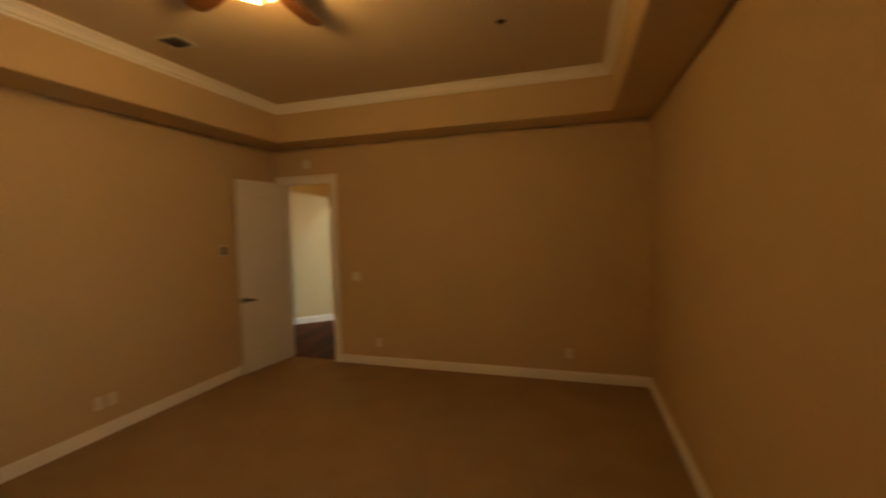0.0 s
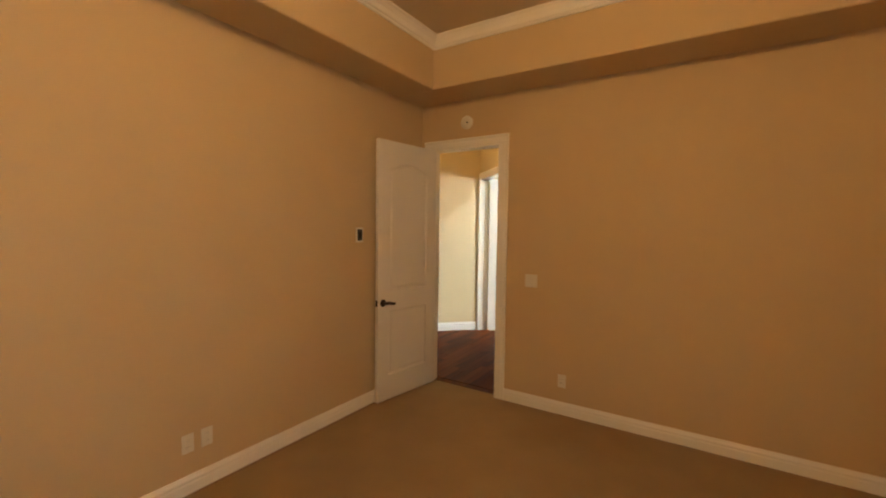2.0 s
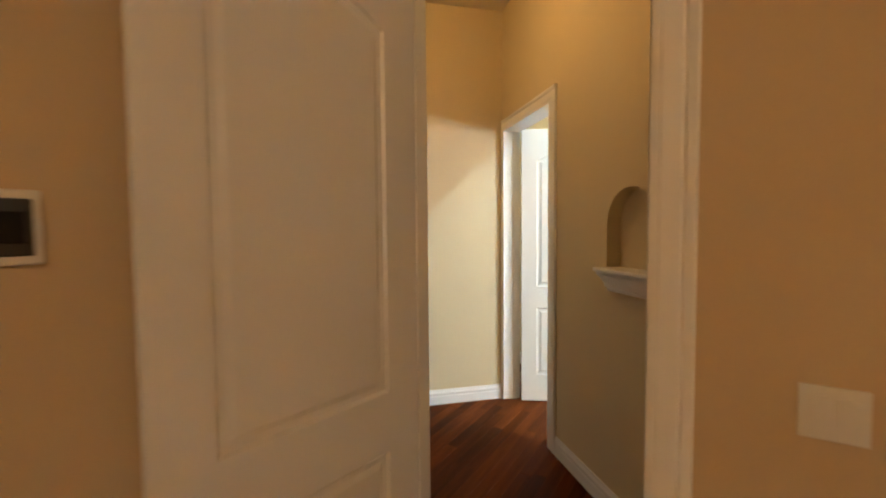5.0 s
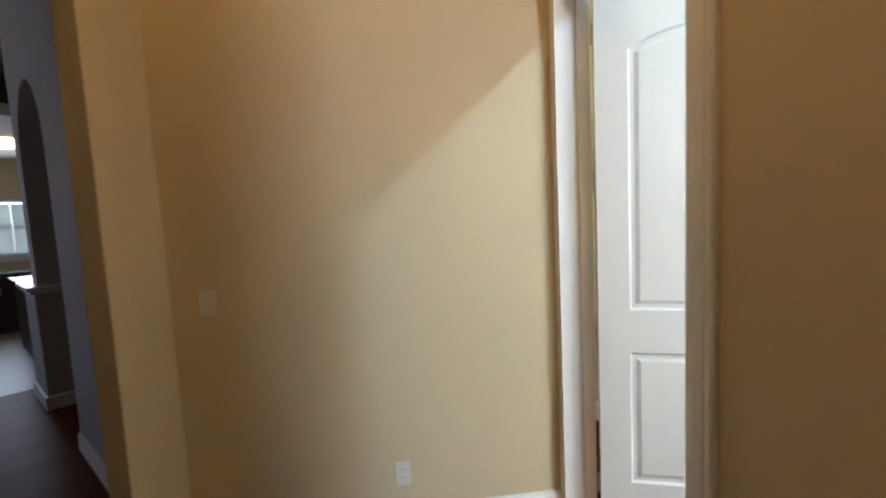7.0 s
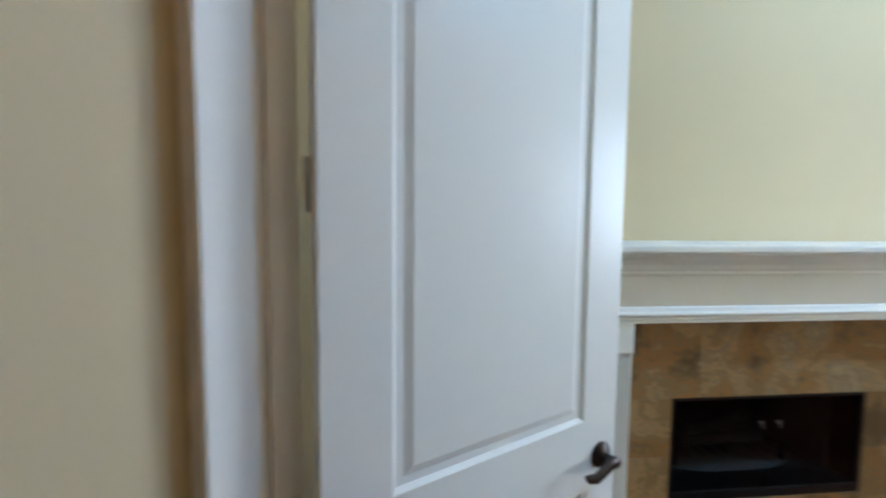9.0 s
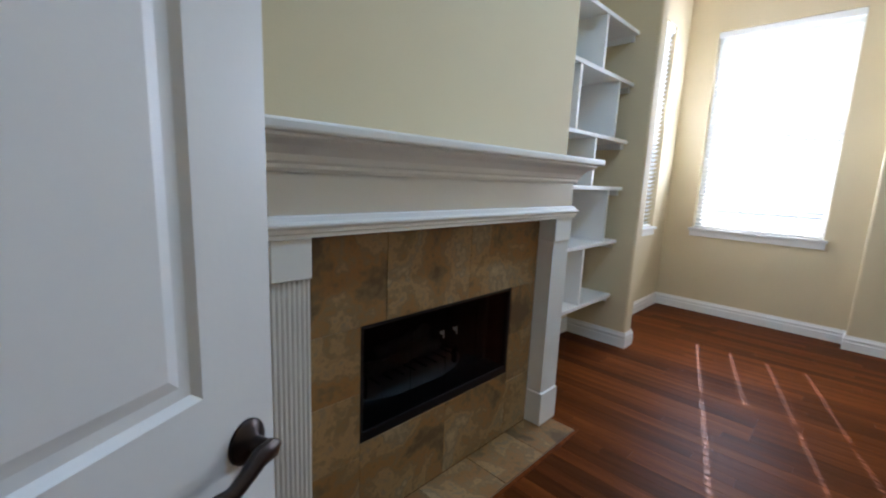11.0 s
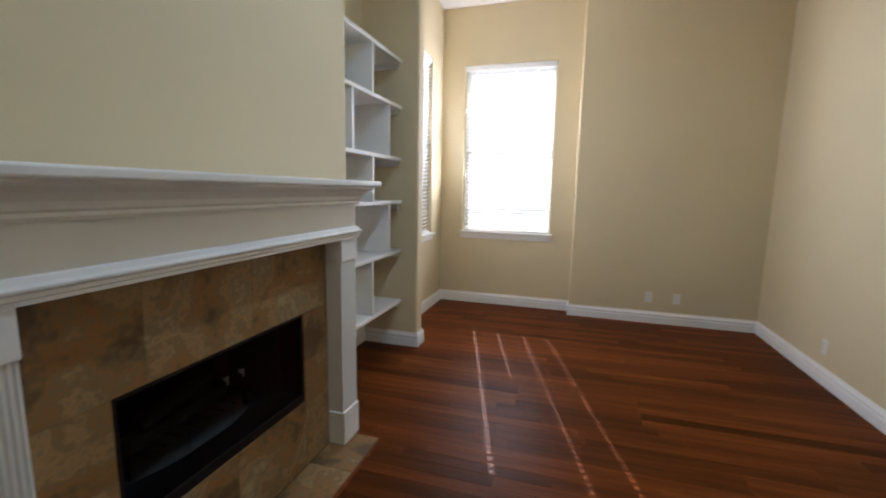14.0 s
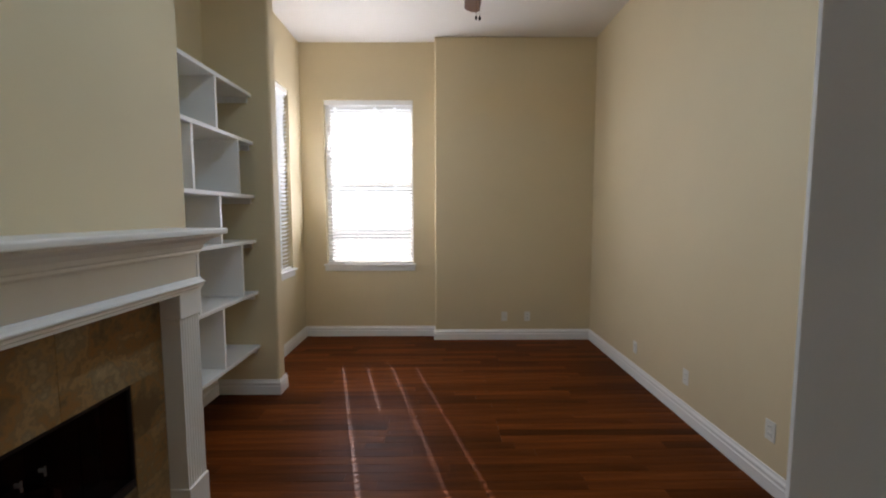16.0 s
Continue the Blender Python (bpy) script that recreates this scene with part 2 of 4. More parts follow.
def obj(name, bm, mat, parent=None, label="", smooth=False, m=None):
    bmesh.ops.recalc_face_normals(bm, faces=bm.faces[:])
    me = bpy.data.meshes.new(name)
    bm.to_mesh(me)
    bm.free()
    me.materials.append(mat)
    if smooth:
        me.shade_smooth()
        me.set_sharp_from_angle(angle=radians(35))
    ob = new(name, me)
    if parent:
        ob.parent = parent
    if m is not None:
        ob.matrix_basis = m
    if label:
        ob["label"] = label
    return ob


def part(name, bm, mat, parent, label="", smooth=False, m=None):
    return obj(name, bm, mat, parent, label, smooth, m)


def thing(name, at, label, category, group=""):
    e = new(name)
    e.matrix_basis = at
    return tagged(e, label, category, group)


def structure(ob, label, category="structure"):
    return tagged(ob, label, category, kind="structure")


def wall_bm(length, t, h, holes=(), arch=(), bm=None):
    """A wall along +x from 0, thickness towards +y, with rectangular holes (u0, u1, z0, z1); arch: holes whose top is a half round inside the hole."""
    bm = bm or bmesh.new()
    us = sorted({0.0, length, *[v for o in holes for v in o[:2]]})
    zs = sorted({0.0, h, *[v for o in holes for v in o[2:]]})

    def solid(i, j):
        if i < 0 or j < 0 or i >= len(us) - 1 or j >= len(zs) - 1:
            return False
        u, z = (us[i] + us[i + 1]) / 2, (zs[j] + zs[j + 1]) / 2
        return not any(o[0] < u < o[1] and o[2] < z < o[3] for o in holes)

    verts = {}

    def v(i, y, j):
        k = (i, y, j)
        if k not in verts:
            verts[k] = bm.verts.new((us[i], y, zs[j]))
        return verts[k]

    for i in range(len(us) - 1):
        for j in range(len(zs) - 1):
            if not solid(i, j):
                continue
            bm.faces.new((v(i, 0, j), v(i + 1, 0, j), v(i + 1, 0, j + 1), v(i, 0, j + 1)))
            bm.faces.new((v(i, t, j + 1), v(i + 1, t, j + 1), v(i + 1, t, j), v(i, t, j)))
            for di, dj, q in ((-1, 0, (i, j, i, j + 1)), (1, 0, (i + 1, j, i + 1, j + 1)), (0, -1, (i, j, i + 1, j)), (0, 1, (i, j + 1, i + 1, j + 1))):
                if not solid(i + di, j + dj):
                    bm.faces.new((v(q[0], 0, q[1]), v(q[2], 0, q[3]), v(q[2], t, q[3]), v(q[0], t, q[1])))
    turn = Matrix(((1, 0, 0, 0), (0, 0, -1, 0), (0, 1, 0, 0), (0, 0, 0, 1)))
    for u0, u1, z1 in arch:
        r, c = (u1 - u0) / 2, (u0 + u1) / 2
        for s in (-1, 1):
            pts = [(c + s * r, z1)] + [(c + s * r * math.cos(a), z1 - r + r * math.sin(a)) for a in [math.pi / 2 * k / 12 for k in range(13)]]
            prism(bm, pts, -t, 0, turn)
    return bm


def wall(name, a, b, t, h, mat, label, holes=(), arch=(), z0=0.0):
    """A wall whose face runs from a to b; its thickness lies to the left of that line."""
    ang = math.degrees(math.atan2(b[1] - a[1], b[0] - a[0]))
    ob = obj(name, wall_bm(math.hypot(b[0] - a[0], b[1] - a[1]), t, h, holes, arch), mat, m=pose(a[0], a[1], z0, 0, 0, ang))
    return structure(ob, label, "wall")

# ---- large structure ----
Q = math.sqrt(0.5)
CX, CY = -0.56, 2.377          # corner of the passage between the end wall and the study door wall


def hall(u, v, z=0.0):
    """A place in the slanting passage: u along the study door wall, v through it into the study."""
    return (CX + Q * u + Q * v, CY - Q * u + Q * v, z)


BASE = [(0, 0), (0.017, 0), (0.017, 0.07), (0.013, 0.078), (0.013, 0.088), (0.017, 0.094), (0.015, 0.104), (0.008, 0.116), (0.005, 0.13), (0, 0.13)]


def baseboard(a, b, side=1, mitre=(0, 0), name="baseboard", h=1.0):
    bm = bmesh.new()
    run(bm, [(o, z * h) for o, z in BASE], a, b, side, mitre)
    return structure(obj(name, bm, M_TRIM), "white moulded wooden baseboard along the wall", "baseboard")


# bedroom
BX, BY = 4.82, -6.3
DT = 0.115
wall("wall_north", (0, 0), (BX + 0.15, 0), DT, 3.6, M_BED, "tan painted bedroom wall with a doorway", holes=[(0.13, 0.915, 0, 2.46)])
wall("wall_west", (0, BY), (0, 0), 0.14, 3.6, M_BED, "tan painted long bedroom wall")
wall("wall_east", (BX, 0), (BX, BY), 0.15, 3.6, M_BED, "tan painted bedroom side wall with an added, unseen window", holes=[(4.45, 5.55, 0.9, 2.3)])
wall("wall_south", (BX + 0.15, BY), (-0.14, BY), 0.15, 3.6, M_BED, "plain tan bedroom back wall")

SOF, SW, TRAY = 2.92, 0.43, 3.37


def soffit(name, x0, x1, y0, y1):
    bm = bmesh.new()
    box(bm, x0, x1, y0, y1, SOF, 3.5, bevel=0.012)
    return structure(obj(name, bm, M_BED), "tan dropped soffit round the tray ceiling", "soffit")


soffit("soffit_north", 0.002, BX - 0.002, -SW, -0.002)
soffit("soffit_south", 0.002, BX - 0.002, BY + 0.002, BY + SW)
soffit("soffit_west", 0.002, SW, BY + SW, -SW)
soffit("soffit_east", BX - SW, BX - 0.002, BY + SW, -SW)
bm = bmesh.new()
box(bm, SW - 0.05, BX - SW + 0.05, BY + SW - 0.05, -SW + 0.05, TRAY, TRAY + 0.1)
structure(obj("ceiling", bm, M_BEDCEIL), "smooth painted tray ceiling of the bedroom", "ceiling")
CROWN = [(0, 3.37), (0.085, 3.37), (0.085, 3.358), (0.07, 3.35), (0.045, 3.325), (0.03, 3.295), (0.014, 3.288), (0.014, 3.272), (0, 3.272)]
for a, b in (((BX - SW, -SW), (SW, -SW)), ((SW, -SW), (SW, BY + SW)), ((SW, BY + SW), (BX - SW, BY + SW)), ((BX - SW, BY + SW), (BX - SW, -SW))):
    bm = bmesh.new()
    run(bm, CROWN, a, b, 1, (-1, -1))
    structure(obj("crown_moulding", bm, M_TRIM), "white crown moulding at the tray ceiling's edge", "moulding")
baseboard((1.005, 0), (BX, 0), -1, (0, -1), h=0.87)
baseboard((0, BY), (0, 0), -1, (0, -1), h=0.87)
baseboard((BX, 0), (BX, BY), -1, (-1, 0), h=0.87)

bm = bmesh.new()
box(bm, -0.14, BX + 0.15, BY - 0.15, 0.06, -0.05, 0.0)
structure(obj("floor_bedroom", bm, M_CARPET), "tan cut-pile carpet covering the bedroom floor", "carpet")

# passage and study walls
YSF = 0.142
NH = 3.6
NL, NR = -1.4, 3.16
DOOR_U0, DOOR_U1 = 0.034, 0.924
DOOR_TOP = 2.445
N0, N1 = 1.58, 1.955
wt = 0.135
a, b = hall(NL, 0), hall(NR, 0)
wall("wall_passage", a[:2], b[:2], wt, NH, M_HALL, "cream slanting wall with a study doorway and an arched niche",
     holes=[(DOOR_U0 - NL, DOOR_U1 - NL, 0, DOOR_TOP), (N0 - NL, N1 - NL, 1.352, 1.775)], arch=[(N0 - NL, N1 - NL, 1.775)])
bm = bmesh.new()
box(bm, N0 - 0.02, N1 + 0.02, 0.084, 0.1, 1.33, 1.80)
structure(obj("niche_back", bm, M_HALL, m=pose(CX, CY, 0, 0, 0, -45)), "cream back of the arched wall niche", "niche")
# end wall of the passage, lit from the study
EL = 1.74
e0 = hall(0, 0)
e1 = (e0[0] - Q * EL, e0[1] - Q * EL)
wall("wall_passage_end", e1, e0[:2], 0.14, NH, M_HALL, "cream end wall of the passage")
# short return and the opening towards the foyer
f1 = (e1[0] + 0.262, e1[1] - 0.262)
wall("wall_return", f1, e1, 0.075, NH, M_HALL, "cream short return wall beside the opening")
E0, E1 = (0.045, 0.175), (-0.081, 0.301)
wall("wall_passage_side", E0, E1, 0.13, NH, M_HALL, "cream slanting side wall of the passage")
# head over the wide opening
wall("opening_head", E1, f1, 0.13, NH - 2.34, M_HALL, "cream wall head over the wide opening", z0=2.34)
wall("wall_study_south", (BX + 0.152, 0.01), (6.0, 0.01), 0.13, NH, M_HALL, "cream study wall")
bm = bmesh.new()
box(bm, 1.75, 5.3, DT + 0.002, YSF, 0, NH)
structure(obj("wall_study_paint", bm, M_HALL), "cream painted study side wall", "wall")
bm = bmesh.new()
box(bm, -0.14, 0.04, DT + 0.002, DT + 0.006, 0, NH)
box(bm, 1.005, 1.75, DT + 0.002, DT + 0.006, 0, NH)
structure(obj("wall_foyer_paint", bm, M_HALL), "cream painted strip beside the bedroom doorway", "wall")
bm = bmesh.new()
box(bm, 0.04, 1.005, DT + 0.002, DT + 0.006, 2.465, NH)
structure(obj("wall_over_door_paint", bm, M_HALL), "cream painted wall over the bedroom doorway", "wall")

XF, XN, YN, YS, YP = 5.11, 5.28, 3.68, 0.142, 3.40
AX0, AX1, AY = 2.40, 3.55, 3.89
WZ0, WZ1 = 0.92, 2.93
# far wall and the window bay
bm = bmesh.new()
box(bm, XF, XF + 0.37, YS - 0.13, 2.04, 0, NH, bevel=0.016)
structure(obj("wall_study_far", bm, M_HALL), "cream study end wall with a rounded corner", "wall")
wall("wall_bay_end", (XN, YN + 0.2), (XN, 2.04), 0.2, NH, M_HALL, "cream bay wall with a window", holes=[(YN + 0.2 - 3.40, YN + 0.2 - 2.31, WZ0, WZ1)])
wall("wall_bay_side", (3.69, YN), (XN, YN), 0.2, NH, M_HALL, "cream bay side wall with a window", holes=[(0.10, 1.19, WZ0, WZ1)])
# chimney breast, shelf alcove and pier
FX0, FX1, FZ0, FZ1 = 0.879, 1.782, 0.361, 0.817
wall("chimney_breast", (-1.7, YP), (AX0, YP), 0.5, NH, M_HALL, "pale cream chimney breast over the fireplace", holes=[(FX0 + 1.7, FX1 + 1.7, FZ0, FZ1)])
bm = bmesh.new()
box(bm, AX0, AX1, AY, AY + 0.15, 0, NH)
structure(obj("alcove_back", bm, M_HALL), "cream back wall of the shelf alcove", "wall")
bm = bmesh.new()
box(bm, AX1, 3.69, 3.36, AY + 0.15, 0, NH, bevel=0.018)
structure(obj("pier", bm, M_HALL), "cream rounded pier between alcove and window bay", "wall")
bm = bmesh.new()
box(bm, -1.8, XN + 0.3, 0.0, AY + 0.3, NH, NH + 0.12)
structure(obj("ceiling_study", bm, M_CEIL), "off-white textured study ceiling", "ceiling")
bm = bmesh.new()
prism(bm, [hall(-1.6, -0.001)[:2], hall(3.2, -0.001)[:2], (1.6, 0.124), (-0.142, 0.124), (-0.142, -2.56), (-11, -2.56), (-11, 4.2), (-2.4, 4.2)], 3.5, 3.6)
structure(obj("ceiling_passage", bm, M_CEIL), "off-white ceiling of the passage and foyer", "ceiling")

baseboard((0.915 + 0.12, DT + 0.006), (1.66, DT + 0.006), 1)
a, b = hall(1.02, 0), hall(NR, 0)
baseboard(a[:2], b[:2], -1)
a, b = hall(1.05, wt), hall(NR - 0.1, wt)
baseboard(a[:2], b[:2], 1)
baseboard(e1, (e0[0], e0[1]), -1, (-1, 0))
baseboard(f1, e1, -1, (0, -1))
baseboard(E0, E1, -1)
baseboard((1.7, YS), (XF, YS), 1, (0, -1))
baseboard((XF, YS), (XF, 2.04), 1, (-1, 1))
baseboard((XF, 2.04), (XN, 2.04), 1, (1, -1))
baseboard((XN, 2.04), (XN, YN), 1, (-1, -1))
baseboard((XN, YN), (3.69, YN), 1, (-1, -1))
baseboard((3.69, YN), (3.69, 3.36), 1, (-1, 1))
baseboard((3.69, 3.36), (AX1, 3.36), 1, (1, 1))
baseboard((AX1, 3.36), (AX1, AY), 1, (1, -1))
baseboard((AX1, AY), (AX0, AY), 1, (-1, -1))
baseboard((AX0, AY), (AX0, YP), 1, (-1, 1))
baseboard((AX0, YP), (2.156, YP), 1, (1, 0))
baseboard((0.5, YP), (-1.4, YP), 1)

# foyer and kitchen seen through the wide opening
FY = 1.04
wall("wall_foyer", (-4.85, FY), (-1.9, FY), 0.16, 3.5, M_LILAC, "pale foyer wall with an arched opening", holes=[(0.25, 1.35, 0, 2.62)], arch=[(0.25, 1.35, 2.62)])
baseboard((-3.50, FY), (-1.9, FY), -1)
# the hole takes the added, unseen foyer window
wall("wall_foyer_south", (-11, -2.4), (-0.14, -2.4), -0.15, 3.5, M_LILAC, "plain pale foyer wall", holes=[(5.3, 6.3, 0.9, 2.3)])
wall("wall_foyer_north", (-11, 3.905), (2.4, 3.905), 0.15, 3.5, M_LILAC, "plain pale kitchen wall")
wall("wall_kitchen", (-9.6, -2.4), (-9.6, 3.9), 0.15, 3.5, M_HALL, "cream kitchen wall with a window", holes=[(3.15, 4.25, 1.15, 2.10)])
bm = bmesh.new()
box(bm, -9.6, -5.4, -2.4, 3.9, -0.05, 0.001)
structure(obj("floor_kitchen", bm, M_STONE), "greyish stone tile kitchen floor", "floor")

bm = bmesh.new()
box(bm, -9.6, -6.0, -2.4, 3.9, 2.74, 2.86)
structure(obj("ceiling_kitchen", bm, M_CEIL), "off-white lower kitchen ceiling", "ceiling")

# exterior
# unseen ground, kept pale so sunlight bounces up onto the blind slats
bm = bmesh.new()
box(bm, -60, 80, -60, 60, -0.6, -0.45)
structure(obj("ground", bm, material("pale_bounce_ground", (0.5, 0.49, 0.46), 0.9, 0.2, 0.6, 8, 0.3)), "unseen ground outside the house, made pale to bounce light", "ground")

# ---- doors and casings ----
CAS = [(0, 0), (0, 0.011), (0.012, 0.015), (0.05, 0.015), (0.056, 0.011), (0.064, 0.018), (0.082, 0.02), (0.088, 0.014), (0.088, 0)]


def casing(name, m, x0, x1, top, label, left=0.088):
    """Door trim on the face y = 0 of a wall, standing out towards -y; local x along the wall."""
    th = tagged(new(name), label, "door casing", kind="structure")
    th.matrix_basis = m
    for x, s in ((x0, -1), (x1, 1)):
        bm = bmesh.new()
        k = left / 0.088 if s < 0 else 1.0
        prism(bm, [(x + s * o * k, -y) for o, y in CAS], 0, top)
        part("casing_leg", bm, M_TRIM, th)
    bm = bmesh.new()
    flat = Matrix(((0, 0, 1, 0), (0, 1, 0, 0), (1, 0, 0, 0), (0, 0, 0, 1)))
    prism(bm, [(top + o, -y) for o, y in CAS], x0 - left, x1 + 0.088, flat)
    part("casing_head", bm, M_TRIM, th)
    return th


def jamb(name, m, x0, x1, top, depth, stop, label):
    """The lining of a doorway with its stop; local x along the wall, y through it."""
    th = tagged(new(name), label, "door frame", kind="structure")
    th.matrix_basis = m
    for x, s in ((x0, 1), (x1, -1)):
        bm = bmesh.new()
        lo, hi = sorted((x - s * 0.001, x + s * 0.014))
        box(bm, lo, hi, -0.012, depth + 0.012, 0, top)
        part("jamb_side", bm, M_TRIM, th)
        bm = bmesh.new()
        lo, hi = sorted((x + s * 0.0145, x + s * 0.026))
        box(bm, lo, hi, stop, stop + 0.035, 0, top - 0.015, bevel=0.003)
        part("door_stop", bm, M_TRIM, th)
    bm = bmesh.new()
    box(bm, x0 + 0.014, x1 - 0.014, -0.012, depth + 0.012, top - 0.014, top + 0.001)
    part("jamb_head", bm, M_TRIM, th)
    bm = bmesh.new()
    box(bm, x1 - 0.018, x1 - 0.0135, depth - 0.04, depth - 0.005, 0.87, 0.95)
    part("strike_plate", bm, M_STEEL, th, "small metal strike plate")
    return th


def leaf_bm(w, h, t):
    bm = bmesh.new()
    st = 0.132
    x0, x1 = st, w - st

    def outline(d, low):
        if low:
            return [(x0 + d, 0.235 + d), (x1 - d, 0.235 + d)] + [(x1 - d - (x1 - x0 - 2 * d) * k / 12, 0.845 - d) for k in range(13)]
        c, hw = w / 2, (x1 - x0) / 2
        xs = [x1 - d - (x1 - x0 - 2 * d) * k / 12 for k in range(13)]
        return [(x0 + d, 1.035 + d), (x1 - d, 1.035 + d)] + [(x, h - 0.20 - d - 0.075 * ((x - c) / hw) ** 2) for x in xs]

    for s in (-1, 1):
        y = s * t / 2
        loops = {}
        for low in (True, False):
            rings = []
            for d, dep in ((0, 0), (0.010, 0.009), (0.026, 0.009), (0.044, 0.003)):
                rings.append([bm.verts.new((x, y - s * dep, z)) for x, z in outline(d, low)])
            for r0, r1 in zip(rings, rings[1:]):
                for i in range(len(r0)):
                    j = (i + 1) % len(r0)
                    bm.faces.new((r0[i], r0[j], r1[j], r1[i]))
            bm.faces.new(rings[-1])
            loops[low] = rings[0]
        lo, up = loops[True], loops[False]
        c = {k: bm.verts.new((x, y, z)) for k, (x, z) in {"bl": (0, 0), "br": (w, 0), "tl": (0, h), "tr": (w, h)}.items()}
        bm.faces.new((c["bl"], c["br"], lo[1], lo[0]))
        bm.faces.new((c["br"], c["tr"], up[2], up[1], lo[2], lo[1]))
        bm.faces.new((c["bl"], lo[0], lo[-1], up[0], up[-1], c["tl"]))
        bm.faces.new((c["tl"], up[-1], *up[-2:1:-1], c["tr"]))
        bm.faces.new((up[0], lo[-1], *lo[-2:1:-1], up[1]))
        loops["c"] = c
        if s < 0:
            back = c
        else:
            for p, q in (("bl", "br"), ("br", "tr"), ("tr", "tl"), ("tl", "bl")):
                bm.faces.new((back[p], back[q], c[q], c[p]))
    return bm


def sweep(bm, pts, radii, flat=1.0, seg=10):
    """A rounded bar along points with the given radii; flat squeezes it along z."""
    rings = []
    for i, p in enumerate(pts):
        d = (Vector(pts[min(i + 1, len(pts) - 1)]) - Vector(pts[max(i - 1, 0)])).normalized()
        q = d.to_track_quat("Z", "Y").to_matrix()
        ring = []
        for k in range(seg):
            a = 2 * math.pi * k / seg
            o = q @ Vector((math.cos(a), math.sin(a), 0)) * radii[i]
            o.z *= flat
            ring.append(bm.verts.new(Vector(p) + o))
        rings.append(ring)
    for r0, r1 in zip(rings, rings[1:]):
        for k in range(seg):
            j = (k + 1) % seg
            bm.faces.new((r0[k], r0[j], r1[j], r1[k]))
    bm.faces.new(rings[0][::-1])
    bm.faces.new(rings[-1])


def door(name, at, w, h, label, lever_to):
    """A two-panel leaf hung at its local origin; the leaf runs along +x, its thickness about y = 0."""
    t = 0.036
    th = tagged(new(name), label, "door")
    th.matrix_basis = at
    part("door_leaf", leaf_bm(w, h, t), M_DOOR, th)
    hx, hz = w - 0.062, 0.93
    for s in (-1, 1):
        bm = bmesh.new()
        rose = Matrix.Translation((hx, s * t / 2, hz)) @ pose(0, 0, 0, -90 * s, 0, 0)
        lathe(bm, [(0.034, 0), (0.034, 0.005), (0.03, 0.010), (0.018, 0.014), (0.0125, 0.018), (0.0115, 0.045)], rose)
        plate = part("handle_rose", bm, M_BRONZE, th, "dark bronze handle rose", smooth=True)
        bm = bmesh.new()
        y = s * (t / 2 + 0.05)
        sweep(bm, [(hx + 0.012, y, hz + 0.002), (hx - 0.002, y, hz + 0.003), (hx - 0.03, y, hz + 0.004), (hx - 0.06, y + s * 0.004, hz - 0.004), (hx - 0.085, y + s * 0.004, hz - 0.012), (hx - 0.105, y, hz - 0.008), (hx - 0.115, y - s * 0.004, hz - 0.002)],
              [0.006, 0.0125, 0.0125, 0.0105, 0.010, 0.009, 0.004], 1.25)
        part("lever", bm, M_BRONZE, plate, smooth=True)
    bm = bmesh.new()
    box(bm, w - 0.001, w + 0.002, -0.0125, 0.0125, hz - 0.028, hz + 0.028)
    part("latch_plate", bm, M_BRONZE, th)
    for z in (0.2, 0.92, 1.6, 2.24):
        bm = bmesh.new()
        cylinder(bm, 0.0065, 0.0065, z - 0.045, z + 0.045, Matrix.Translation((-0.004, lever_to * (t / 2 + 0.004), 0)), 10)
        part("hinge", bm, M_STEEL, th, "metal hinge knuckle")
    return th


bedM = pose(0, 0, 0)
casing("door_1_casing", bedM, 0.13, 0.915, 2.46, "white moulded casing round the bedroom doorway")
casing("door_1_casing_passage", pose(0, DT + 0.006, 0) @ Matrix.Diagonal((1, -1, 1, 1)), 0.13, 0.915, 2.46, "white moulded casing on the passage side")
jamb("door_1_frame", bedM, 0.13, 0.915, 2.46, DT, 0.045, "white wooden frame of the bedroom doorway")
door("bedroom_door", pose(0.155, -0.008, 0.016, 0, 0, -97.5) @ Matrix.Translation((0, 0.018, 0)), 0.785, 2.435, "white two-panel door standing open against the bedroom wall", -1)
hallM = pose(CX, CY, 0, 0, 0, -45)
casing("door_2_casing", hallM, DOOR_U0, DOOR_U1, DOOR_TOP, "white moulded casing round the study doorway", left=0.031)
casing("door_2_casing_study", hallM @ pose(0, wt, 0) @ Matrix.Diagonal((1, -1, 1, 1)), DOOR_U0, DOOR_U1, DOOR_TOP, "white moulded casing on the study side")
jamb("door_2_frame", hallM, DOOR_U0, DOOR_U1, DOOR_TOP, wt, 0.085, "white wooden frame of the study doorway")
LEAF_A = 27.7
hx, hy, _ = hall(0.095, 0.14)
door("study_door", pose(hx, hy, 0.012, 0, 0, LEAF_A) @ Matrix.Translation((0, -0.02, 0)), 0.80, 2.425, "white two-panel door opened inward to the study", 1)

# ---- floor boards ----
PW = 0.083


def plank_bm(w, ln):
    bm = bmesh.new()
    e = 0.0004
    lower = [(e, e), (w - e, e), (w - e, ln - e), (e, ln - e)]
    a = [bm.verts.new((x, y, -0.012)) for x, y in lower]
    b = [bm.verts.new((x, y, -0.0007)) for x, y in lower]
    c = [bm.verts.new((x + (0.0009 if x < w / 2 else -0.0009), y + (0.0009 if y < ln / 2 else -0.0009), 0)) for x, y in lower]
    for r0, r1 in ((a, b), (b, c)):
        for i in range(4):
            bm.faces.new((r0[i], r0[(i + 1) % 4], r1[(i + 1) % 4], r1[i]))
    bm.faces.new(c)
    return bm


plank_meshes = {}


